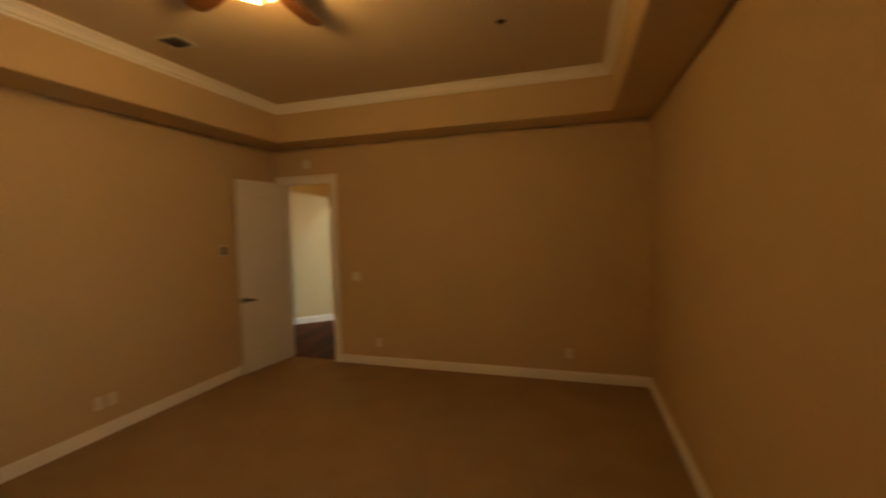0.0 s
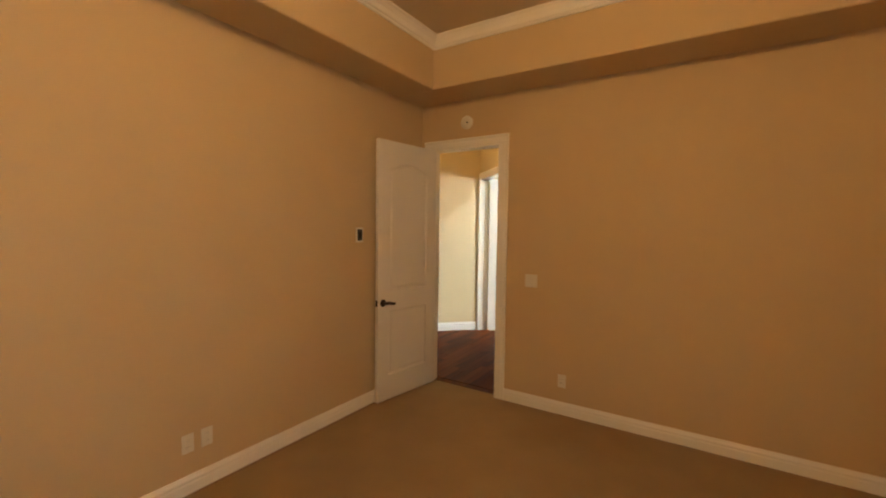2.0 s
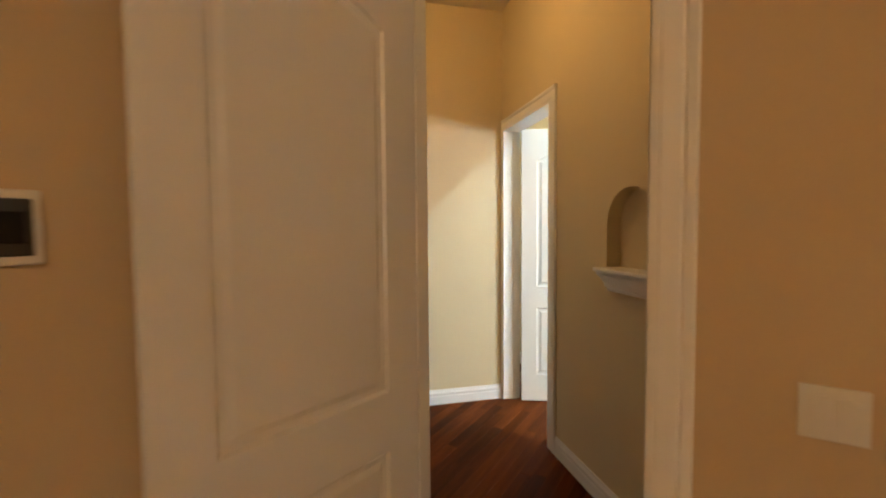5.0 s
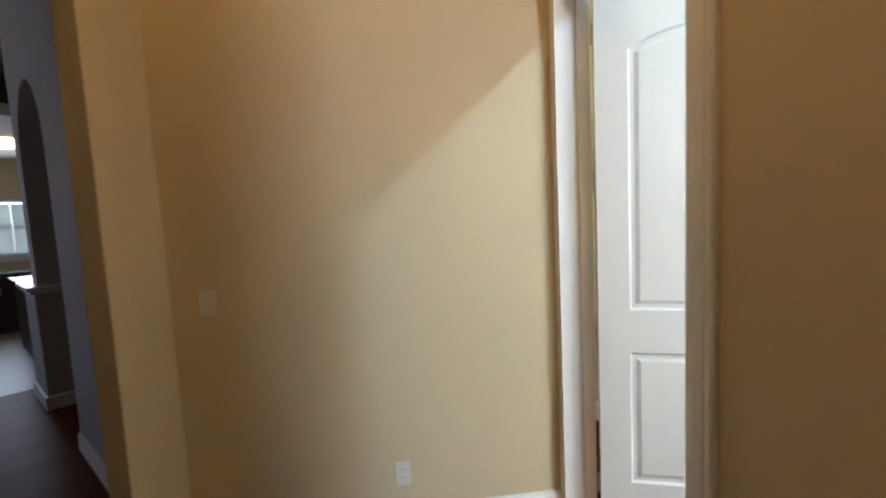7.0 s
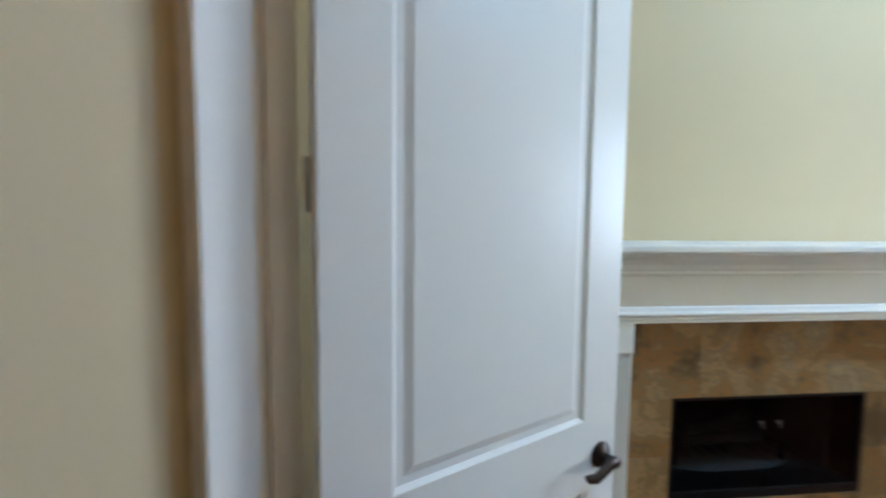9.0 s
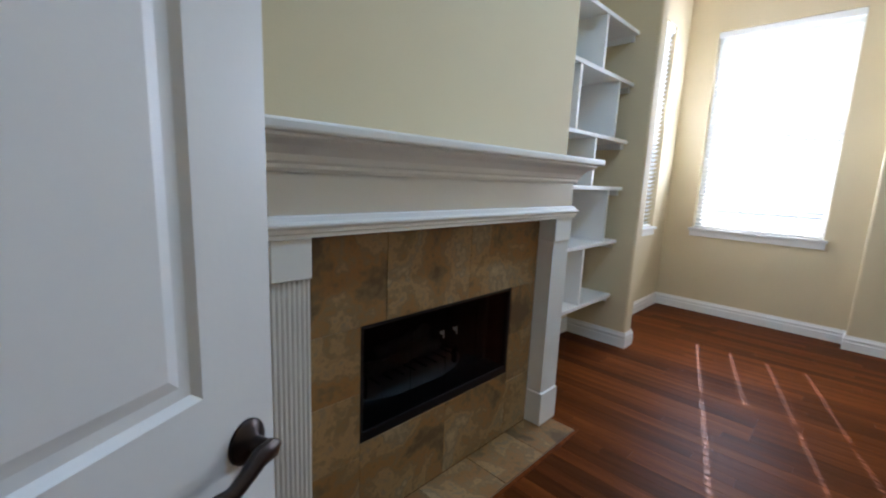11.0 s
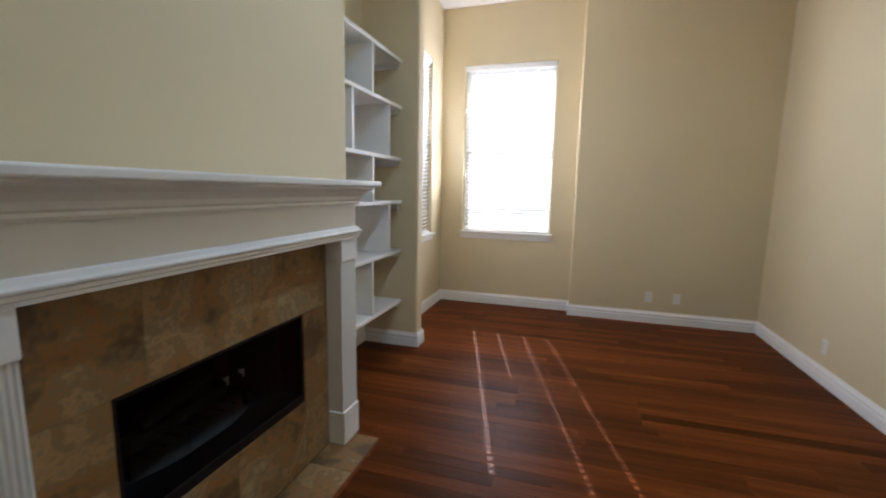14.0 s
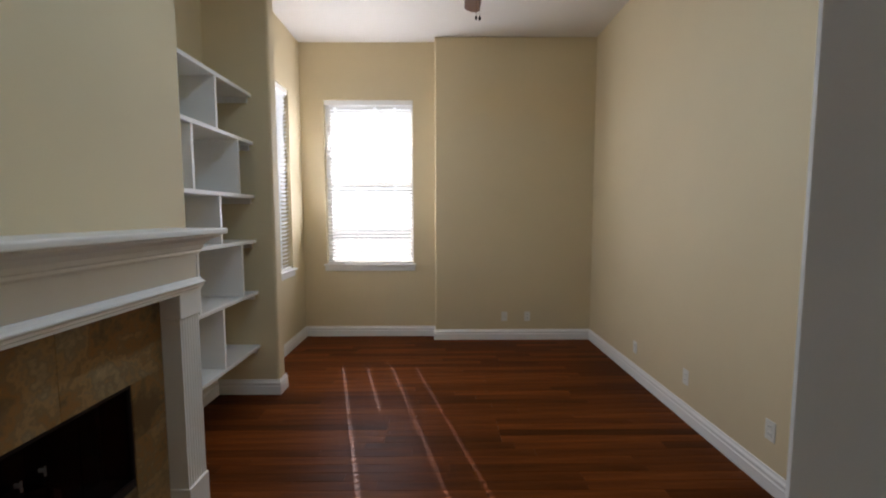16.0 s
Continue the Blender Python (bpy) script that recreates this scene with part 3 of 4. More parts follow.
def plank_mesh(ln):
    if ln not in plank_meshes:
        me = bpy.data.meshes.new("plank")
        bm = plank_bm(PW, ln)
        bmesh.ops.recalc_face_normals(bm, faces=bm.faces[:])
        bm.to_mesh(me)
        bm.free()
        me.materials.append(M_WOOD)
        plank_meshes[ln] = me
    return plank_meshes[ln]


bm = bmesh.new()
box(bm, -5.4, XN + 0.2, 0.06, AY + 0.15, -0.05, -0.011)
box(bm, -5.4, 0.0, -2.4, 0.06, -0.05, -0.011)
floor_wood = structure(obj("floor_wood", bm, M_WOOD), "glossy red-brown cherry strip floor", "wood floor")


def lay(x0, x1, y0, y1, rng, parent, joined=None):
    x = x0
    while x < x1:
        y = y0
        while y < y1 - 0.04:
            ln = rng.choice([0.6, 0.8, 1.0, 1.2, 1.4, 1.8]) * (1.0 if y > y0 else rng.choice([0.4, 0.7, 1.0]))
            ln = round(min(ln, y1 - y), 3)
            if joined is None:
                ob = new("plank", plank_mesh(ln))
                ob.parent = parent
                ob.matrix_basis = pose(x, y, rng.uniform(-0.0004, 0.0))
            else:
                vs = [joined.verts.new((x + px, y + py, 0)) for px, py in ((0.001, 0.001), (PW - 0.001, 0.001), (PW - 0.001, ln - 0.001), (0.001, ln - 0.001))]
                joined.faces.new(vs)
            y += ln
        x += PW


# ---- windows and blinds ----


def window(name, m, w, z0, z1, label):
    """A window in an opening of width w; local x along the wall, y outward from the room's face."""
    th = tagged(new(name), label, "window", kind="structure")
    th.matrix_basis = m
    h = z1 - z0
    bm = bmesh.new()
    for b in ((0, 0.045, z0, z1), (w - 0.045, w, z0, z1), (0.045, w - 0.045, z0, z0 + 0.05), (0.045, w - 0.045, z1 - 0.045, z1), (0.045, w - 0.045, z0 + h * 0.5 - 0.022, z0 + h * 0.5 + 0.022)):
        box(bm, b[0], b[1], 0.12, 0.18, b[2], b[3], bevel=0.004)
    fr = part("window_frame", bm, M_TRIM, th)
    bm = bmesh.new()
    box(bm, w * 0.62 - 0.009, w * 0.62 + 0.009, 0.145, 0.16, z0 + h * 0.5 + 0.022, z1 - 0.045)
    part("muntin", bm, M_TRIM, fr)
    for a, b in ((z0 + 0.05, z0 + h * 0.5 - 0.022), (z0 + h * 0.5 + 0.022, z1 - 0.045)):
        bm = bmesh.new()
        box(bm, 0.045, w - 0.045, 0.15, 0.154, a, b)
        g = part("pane", bm, M_GLASS, th)
        g.visible_shadow = False
    bm = bmesh.new()
    box(bm, -0.03, w + 0.03, -0.045, 0.12, z0 - 0.022, z0 + 0.004, bevel=0.006)
    part("window_sill", bm, M_TRIM, th)
    bm = bmesh.new()
    box(bm, -0.018, w + 0.018, -0.018, -0.001, z0 - 0.085, z0 - 0.022, bevel=0.004)
    part("apron", bm, M_TRIM, th)
    return th


HOLES = (0.12, 0.365, 0.61, 0.85)


def slat_mesh(w, open_holes):
    """A curved slat with routed cord holes at the given ladders."""
    bm = bmesh.new()
    xs = [0.0]
    for f in HOLES:
        xs += [f * w / 1.07 - 0.013, f * w / 1.07 + 0.013]
    xs.append(w)
    ys = [-0.025, -0.0125, -0.007, 0.007, 0.0125, 0.025]
    grid = [[bm.verts.new((x, y, 0.003 * (1 - (y / 0.025) ** 2))) for y in ys] for x in xs]
    for i in range(len(xs) - 1):
        for j in range(len(ys) - 1):
            if j == 2 and i % 2 == 1 and i // 2 in open_holes:
                continue
            bm.faces.new((grid[i][j], grid[i + 1][j], grid[i + 1][j + 1], grid[i][j + 1]))
    bmesh.ops.recalc_face_normals(bm, faces=bm.faces[:])
    me = bpy.data.meshes.new("slat")
    bm.to_mesh(me)
    bm.free()
    me.materials.append(M_SLAT)
    return me


def blind(name, m, w, z0, z1, tilt, label):
    th = tagged(new(name), label, "window blind")
    th.matrix_basis = m
    bm = bmesh.new()
    box(bm, 0.004, w - 0.004, 0.01, 0.07, z1 - 0.065, z1 - 0.004, bevel=0.006)
    part("headrail", bm, M_TRIM, th)
    # upper slats lack the second hole, left out to shorten that sun streak
    all_open, hole_omitted = slat_mesh(w - 0.02, (0, 1, 2, 3)), slat_mesh(w - 0.02, (0, 2, 3))
    z = z0 + 0.045
    while z < z1 - 0.08:
        s = new("slat", all_open if z < z0 + 0.42 * (z1 - z0) else hole_omitted)
        s.parent = th
        s.matrix_basis = pose(0.01, 0.045, z, tilt + random.uniform(-1.5, 1.5), 0, 0)
        z += 0.0435
    bm = bmesh.new()
    box(bm, 0.01, w - 0.01, 0.02, 0.07, z0 + 0.006, z0 + 0.026, bevel=0.004)
    part("bottom_rail", bm, M_TRIM, th)
    for f in HOLES:
        bm = bmesh.new()
        for y in (0.018, 0.072):
            cylinder(bm, 0.0012, 0.0012, z0 + 0.02, z1 - 0.06, Matrix.Translation((0.01 + f * (w - 0.02) / 1.07 + 0.016, y, 0)), 6)
        part("ladder_cord", bm, M_TRIM, th)
    bm = bmesh.new()
    cylinder(bm, 0.004, 0.004, z1 - 0.9, z1 - 0.06, Matrix.Translation((0.06, 0.004, 0)), 8)
    part("tilt_wand", bm, M_TRIM, th)
    return th


wEnd = pose(XN, 3.40, 0, 0, 0, -90)
window("window_1", wEnd, 1.09, WZ0, WZ1, "white vinyl window with a painted sill and apron")
blind("window_blind", wEnd, 1.09, WZ0, WZ1, -34, "white slatted blind closed in the bay end window")
wSide = pose(3.79, YN, 0)
window("window_2", wSide, 1.09, WZ0, WZ1, "white vinyl window in the bay side wall")
blind("window_blind", wSide, 1.09, WZ0, WZ1, -34, "white slatted blind closed in the bay side window")
# bedroom window and blind are added out of view for that daylight
wBed = pose(BX, -4.45, 0, 0, 0, -90)
window("added_window_4", wBed, 1.1, 0.9, 2.3, "white vinyl bedroom window, unseen, added to let daylight in")
blind("window_blind", wBed, 1.1, 0.9, 2.3, -40, "white slatted blind closed over the added bedroom window")
window("added_window_5", pose(-4.7, -2.4, 0, 0, 0, 180), 1.0, 0.9, 2.3, "white vinyl foyer window, unseen, added to light the foyer")
wKit = pose(-9.6, 0.75, 0, 0, 0, 90)
window("window_3", wKit, 1.1, 1.15, 2.10, "white kitchen window with a small sill")
blind("window_blind", wKit, 1.1, 1.15, 2.10, -62, "white slatted blind over the kitchen window")

# ---- fireplace ----
fp = thing("fireplace", pose(0, 0, 0), "white mantelpiece with fluted pilasters round a dark slate-tiled firebox", "fireplace")
YT, YF = 3.294, 3.20
MX0, MX1 = 0.525, 2.152
PI0, PI1 = 0.645, 1.992


def block(name, *b, mat=M_TRIM, bevel=0.004, parent=fp, label=""):
    bm = bmesh.new()
    box(bm, *b, bevel=bevel)
    return part(name, bm, mat, parent, label)


block("frieze", MX0, MX1, YF + 0.006, YP - 0.002, 1.205, 1.385)
MANTEL = [(0.0, 1.345), (0.008, 1.345), (0.012, 1.355), (0.010, 1.365), (0.018, 1.372), (0.024, 1.39), (0.045, 1.412), (0.07, 1.425), (0.078, 1.432), (0.078, 1.44), (0.0, 1.44)]
ARCHI = [(0.0, 1.165), (0.010, 1.165), (0.010, 1.176), (0.016, 1.18), (0.016, 1.19), (0.020, 1.194), (0.024, 1.198), (0.024, 1.204), (0.013, 1.211), (0.007, 1.224), (0.0, 1.228)]
for nm, prof in (("bed_moulding", MANTEL), ("lower_moulding", ARCHI)):
    bm = bmesh.new()
    run(bm, prof, (MX0, YF), (MX1, YF), -1, (1, 1))
    run(bm, prof, (MX1, YF), (MX1, YP - 0.002), -1, (1, 0))
    run(bm, prof, (MX0, YP - 0.002), (MX0, YF), -1, (0, 1))
    part(nm, bm, M_TRIM, fp)
block("frieze_core", MX0 + 0.002, MX1 - 0.002, YF + 0.002, YP - 0.003, 1.166, 1.206, bevel=0)
block("mantel_shelf", MX0 - 0.105, MX1 + 0.105, YF - 0.108, YP - 0.002, 1.44, 1.472, bevel=0.008)
for x0, x1 in ((MX0, PI0), (PI1, MX1)):
    block("pilaster_block", x0, x1, YF - 0.002, YP - 0.002, 1.045, 1.165)
    pts = [(x0 + 0.004, YP - 0.002), (x0 + 0.004, YF + 0.006)]
    n = 7
    fw = (x1 - x0 - 0.016) / n
    for k in range(n):
        xa = x0 + 0.008 + k * fw
        for q in range(7):
            tt = q / 6
            pts.append((xa + fw * (0.14 + 0.72 * tt), YF + 0.006 + 0.0075 * math.sin(math.pi * tt)))
    pts += [(x1 - 0.004, YF + 0.006), (x1 - 0.004, YP - 0.002)]
    bm = bmesh.new()
    prism(bm, pts, 0.2, 1.042)
    part("pilaster", bm, M_TRIM, fp, "fluted white pilaster")
    block("plinth_block", x0 - 0.002, x1 + 0.002, YF - 0.004, YP - 0.002, 0.012, 0.2)


# slate tiles round the firebox
def tile(x0, x1, z0, z1, rng):
    bm = bmesh.new()
    g = 0.0008
    box(bm, x0 + g, x1 - g, YT - rng.uniform(0.0, 0.0008), YT + 0.010, z0 + g, z1 - g, bevel=0.0015)
    o = part("tile", bm, M_SLATE, fp)
    return o


rng = random.Random(7)
block("tile_bed", PI0, FX0, YT + 0.003, YP - 0.002, 0.012, 1.165, mat=M_GROUT, bevel=0)
block("tile_bed", FX1, PI1, YT + 0.003, YP - 0.002, 0.012, 1.165, mat=M_GROUT, bevel=0)
block("tile_bed", FX0, FX1, YT + 0.003, YP - 0.002, 0.012, FZ0, mat=M_GROUT, bevel=0)
block("tile_bed", FX0, FX1, YT + 0.003, YP - 0.002, FZ1, 1.165, mat=M_GROUT, bevel=0)
zs = [0.012, 0.31, 0.565, FZ1]
for za, zb in zip(zs, zs[1:]):
    tile(PI0, FX0, za, zb, rng)
    tile(FX1, PI1, za, zb, rng)
xs = [PI0, 0.99, 1.45, PI1]
for xa, xb in zip(xs, xs[1:]):
    tile(xa, xb, FZ1, 1.165, rng)
tile(FX0, 1.33, 0.012, FZ0, rng)
tile(1.33, FX1, 0.012, FZ0, rng)
# hearth
hearth = thing("hearth", pose(0, 0, 0), "mottled slate tile hearth flush with the wood floor", "hearth")
HX0, HX1, HY0 = 0.56, 2.12, 3.055
block("hearth_bed", HX0 - 0.003, HX1 + 0.003, HY0 - 0.003, YT + 0.004, -0.01, 0.004, mat=M_GROUT, bevel=0, parent=hearth)
n = 5
for k in range(n):
    bm = bmesh.new()
    w = (HX1 - HX0) / n
    box(bm, HX0 + k * w + 0.002, HX0 + (k + 1) * w - 0.002, HY0, YT + 0.0, 0.0, 0.010, bevel=0.0015)
    part("tile", bm, M_SLATE, hearth)
bm = bmesh.new()
box(bm, HX1 + 0.004, HX1 + 0.022, HY0 - 0.022, YF - 0.004, -0.002, 0.006, bevel=0.002)
box(bm, HX0 - 0.022, HX1 + 0.004, HY0 - 0.022, HY0 - 0.004, -0.002, 0.006, bevel=0.002)
part("wood_edging", bm, M_WOOD, hearth)

# firebox
fb = thing("firebox", pose(0, 0, 0), "black glass-doored firebox with charred logs inside", "firebox")
bm = bmesh.new()
for b in ((FX0 + 0.01, FX1 - 0.01, 3.84, 3.87, FZ0 + 0.01, FZ1 - 0.01), (FX0 + 0.005, FX0 + 0.03, YP + 0.03, 3.84, FZ0 + 0.005, FZ1 - 0.005), (FX1 - 0.03, FX1 - 0.005, YP + 0.03, 3.84, FZ0 + 0.005, FZ1 - 0.005),
          (FX0 + 0.03, FX1 - 0.03, YP + 0.03, 3.84, FZ0 + 0.005, FZ0 + 0.03), (FX0 + 0.03, FX1 - 0.03, YP + 0.03, 3.84, FZ1 - 0.03, FZ1 - 0.005)):
    box(bm, *b)
part("fire_chamber", bm, M_FIREBRICK, fb)
bm = bmesh.new()
for b in ((FX0 + 0.001, FX0 + 0.014, FZ0 + 0.001, FZ1 - 0.001), (FX1 - 0.014, FX1 - 0.001, FZ0 + 0.001, FZ1 - 0.001), (FX0 + 0.014, FX1 - 0.014, FZ0 + 0.001, FZ0 + 0.04), (FX0 + 0.014, FX1 - 0.014, FZ1 - 0.014, FZ1 - 0.001)):
    box(bm, b[0], b[1], YT + 0.002, YP + 0.03, b[2], b[3], bevel=0.002)
part("door_frame", bm, M_BLACK, fb)
mid = (FX0 + FX1) / 2
for k, (xa, xb) in enumerate(((FX0 + 0.015, FX0 + 0.25), (FX0 + 0.252, mid - 0.001), (mid + 0.001, FX1 - 0.252), (FX1 - 0.25, FX1 - 0.015))):
    bm = bmesh.new()
    box(bm, xa, xb, YT + 0.012, YT + 0.017, FZ0 + 0.041, FZ1 - 0.015)
    g = part("glass_door", bm, M_FIREGLASS, fb)
    g.visible_shadow = False
for s in (-1, 1):
    bm = bmesh.new()
    box(bm, mid + s * 0.04 - 0.003, mid + s * 0.04 + 0.003, YT - 0.012, YT - 0.005, 0.674, 0.712, bevel=0.0025)
    box(bm, mid + s * 0.04 - 0.003, mid + s * 0.04 + 0.003, YT - 0.004, YT + 0.012, 0.689, 0.702)
    part("door_pull", bm, M_PULL, fb, "small pale metal door pull")
bm = bmesh.new()
for k in range(9):
    x = FX0 + 0.17 + k * 0.07
    box(bm, x - 0.004, x + 0.004, 3.5, 3.76, 0.436, 0.444)
    if k in (0, 8):
        box(bm, x - 0.007, x + 0.007, 3.5, 3.52, 0.391, 0.49)
part("fire_grate", bm, M_BLACK, fb)
for k, (x, y, z, a, ln, r) in enumerate(((1.33, 3.58, 0.478, 4, 0.5, 0.035), (1.31, 3.68, 0.483, -6, 0.48, 0.04), (1.35, 3.62, 0.542, 14, 0.42, 0.03))):
    bm = bmesh.new()
    pts = [(ln * (i / 8 - 0.5), 0.008 * math.sin(i * 1.7 + k), 0.006 * math.cos(i * 2.1 + k)) for i in range(9)]
    sweep(bm, pts, [r * (0.8 + 0.2 * math.sin(i * 2.3 + k)) for i in range(9)], 1.0, 9)
    part("log", bm, M_LOG, fb, "charred fire log", smooth=True, m=pose(x, y, z, 0, 0, a))
bm = bmesh.new()
lathe(bm, [(0.26, 0), (0.22, 0.012), (0.12, 0.028), (0.02, 0.035)], pose(1.33, 3.62, FZ0 + 0.03) @ Matrix.Diagonal((1.55, 0.72, 1, 1)), 24)
part("ash_bed", bm, M_ASH, fb, "pale ash under the grate", smooth=True)

# ---- alcove shelves ----
sh = thing("built_in_shelves", pose(0, 0, 0), "white open shelves with offset dividers in the alcove", "shelves")
SZ = [0.437, 0.90, 1.333, 1.70, 2.135, 2.515]
ST, SY = 0.028, 3.51
for z in SZ:
    block("shelf", AX0 + 0.002, AX1 - 0.002, SY, AY - 0.002, z - ST, z, parent=sh, bevel=0.003)
    block("shelf_cleat", AX1 - 0.022, AX1 - 0.002, SY + 0.03, AY - 0.004, z - ST - 0.045, z - ST - 0.001, parent=sh, bevel=0.002)
for k, x in enumerate((2.985, 3.30, 3.005, 3.30, 3.005)):
    block("divider", x - 0.012, x + 0.012, SY + 0.004, AY - 0.002, SZ[k] + 0.001, SZ[k + 1] - ST - 0.001, parent=sh, bevel=0.002)
for k in (1, 3):
    block("divider", 2.70 - 0.012, 2.70 + 0.012, SY + 0.004, AY - 0.002, SZ[k] + 0.001, SZ[k + 1] - ST - 0.001, parent=sh, bevel=0.002)

# ---- small fixtures ----


def outlet(m, label, kind="outlet", w=0.072, h=0.116):
    """A wall plate on the local plane y = 0, standing out towards -y, centred at the origin."""
    th = thing("wall_outlet" if kind == "outlet" else "light_switch", m, label, "outlet" if kind == "outlet" else "light switch", "wall plates")
    bm = bmesh.new()
    box(bm, -w / 2, w / 2, -0.006, -0.0005, -h / 2, h / 2, bevel=0.003)
    part("plate", bm, M_PLASTIC, th)
    if kind == "outlet":
        for z in (-0.021, 0.021):
            bm = bmesh.new()
            box(bm, -0.017, 0.017, -0.008, -0.006, z - 0.014, z + 0.014, bevel=0.0025)
            s = part("socket", bm, M_PLASTIC, th)
            bm = bmesh.new()
            for x in (-0.007, 0.007):
                box(bm, x - 0.0013, x + 0.0013, -0.0084, -0.008, z - 0.003, z + 0.006)
            part("slot", bm, M_DARK, s)
    else:
        for k in range(1 if w < 0.1 else 2):
            x = 0 if w < 0.1 else (-0.023, 0.023)[k]
            bm = bmesh.new()
            box(bm, x - 0.017, x + 0.017, -0.0085, -0.006, -0.034, 0.034, bevel=0.002)
            box(bm, x - 0.012, x + 0.012, -0.0105, -0.0085, -0.028, 0.028, bevel=0.001)
            part("rocker", bm, M_PLASTIC, th)
    return th


outlet(pose(1.252, 0, 1.175), "white double rocker switch on the bedroom wall", "switch", 0.116)
outlet(pose(1.56, 0, 0.30), "white power outlet low on the bedroom wall")
outlet(pose(3.965, 0, 0.32), "white power outlet low on the bedroom wall")
outlet(pose(0, -2.415, 0.312, 0, 0, 90), "white power outlet beside a blank plate")
outlet(pose(0, -2.30, 0.312, 0, 0, 90), "white cable outlet plate low on the wall")
eM = pose(e1[0], e1[1], 0, 0, 0, 45)


def on_end(d, z):
    return eM @ Matrix.Translation((EL - d, 0, z))


outlet(on_end(1.584, 1.17), "white rocker light switch on the passage end wall", "switch")
outlet(on_end(0.785, 0.30), "white power outlet low on the passage end wall")
for y in (1.194, 0.914):
    outlet(pose(XF, y, 0.29, 0, 0, -90), "white power outlet low on the study end wall")
for x, z in ((2.268, 0.34), (3.076, 0.325), (3.895, 0.29)):
    outlet(pose(x, YS, z, 0, 0, 180), "white power outlet low on the study side wall")

th = thing("thermostat", pose(0, -0.95, 1.578, 0, 0, 90), "white thermostat with a dark display on the wall", "thermostat")
bm = bmesh.new()
box(bm, -0.044, 0.044, -0.012, -0.0005, -0.066, 0.066, bevel=0.004)
part("housing", bm, M_PLASTIC, th)
bm = bmesh.new()
box(bm, -0.030, 0.030, -0.016, -0.012, -0.05, 0.05, bevel=0.003)
part("display", bm, M_DARK, th, "dark grey display")
bm = bmesh.new()
box(bm, -0.018, 0.018, -0.018, -0.016, -0.028, 0.028, bevel=0.002)
part("button_panel", bm, M_BLACK, th)

th = thing("smoke_detector", pose(0.545, 0, 2.70, 90, 0, 0), "round white smoke detector over the doorway", "smoke detector")
bm = bmesh.new()
lathe(bm, [(0.066, 0.0005), (0.066, 0.012), (0.060, 0.02), (0.054, 0.032), (0.046, 0.037), (0.02, 0.038)])
part("housing", bm, M_PLASTIC, th, smooth=True)
bm = bmesh.new()
lathe(bm, [(0.008, 0.038), (0.008, 0.041), (0.004, 0.042)], pose(0.022, -0.01, 0), 12)
part("test_button", bm, M_DARK, th)

# ceiling register in the tray
th = thing("ceiling_vent", pose(0.92, -2.25, TRAY) @ Matrix.Diagonal((0.7, 0.65, 1, 1)), "grey louvred air register in the tray ceiling", "air vent")
bm = bmesh.new()
for b in ((-0.16, -0.135, -0.16, 0.16), (0.135, 0.16, -0.16, 0.16), (-0.135, 0.135, -0.16, -0.135), (-0.135, 0.135, 0.135, 0.16)):
    box(bm, *b, -0.008, -0.001, bevel=0.002)
part("frame", bm, M_PLASTIC, th)
bm = bmesh.new()
box(bm, -0.135, 0.135, -0.135, 0.135, -0.002, -0.0008)
part("backing", bm, M_DARK, th)
for k in range(9):
    bm = bmesh.new()
    box(bm, -0.134, 0.134, -0.012, 0.012, -0.0007, 0.0007)
    part("slat", bm, M_STEEL, th, m=pose(0, -0.12 + k * 0.03, -0.007, 35, 0, 0))

th = thing("sprinkler_head", pose(3.50, -1.68, TRAY), "small dark round sprinkler cap on the ceiling", "sprinkler")
bm = bmesh.new()
lathe(bm, [(0.036, -0.0008), (0.036, -0.006), (0.02, -0.012), (0.008, -0.024)])
part("cap", bm, M_BRONZE, th, smooth=True)

# niche ledge
th = thing("niche_ledge", hallM @ Matrix.Translation((1.777, 0, 0)), "white moulded ledge under the arched niche", "ledge")
bm = bmesh.new()
box(bm, -0.212, 0.222, -0.078, -0.0005, 1.332, 1.354, bevel=0.005)
box(bm, N0 - 1.767 + 0.002, N1 - 1.767 - 0.002, -0.0005, 0.083, 1.34, 1.3535)
part("top_board", bm, M_TRIM, th)
LED = [(0, 1.228), (0.016, 1.228), (0.02, 1.238), (0.018, 1.246), (0.03, 1.252), (0.033, 1.272), (0.05, 1.30), (0.062, 1.314), (0.066, 1.332), (0, 1.332)]
bm = bmesh.new()
run(bm, LED, (-0.15, 0), (0.16, 0), -1, (0.75, 0.75))
part("ledge_moulding", bm, M_TRIM, th)


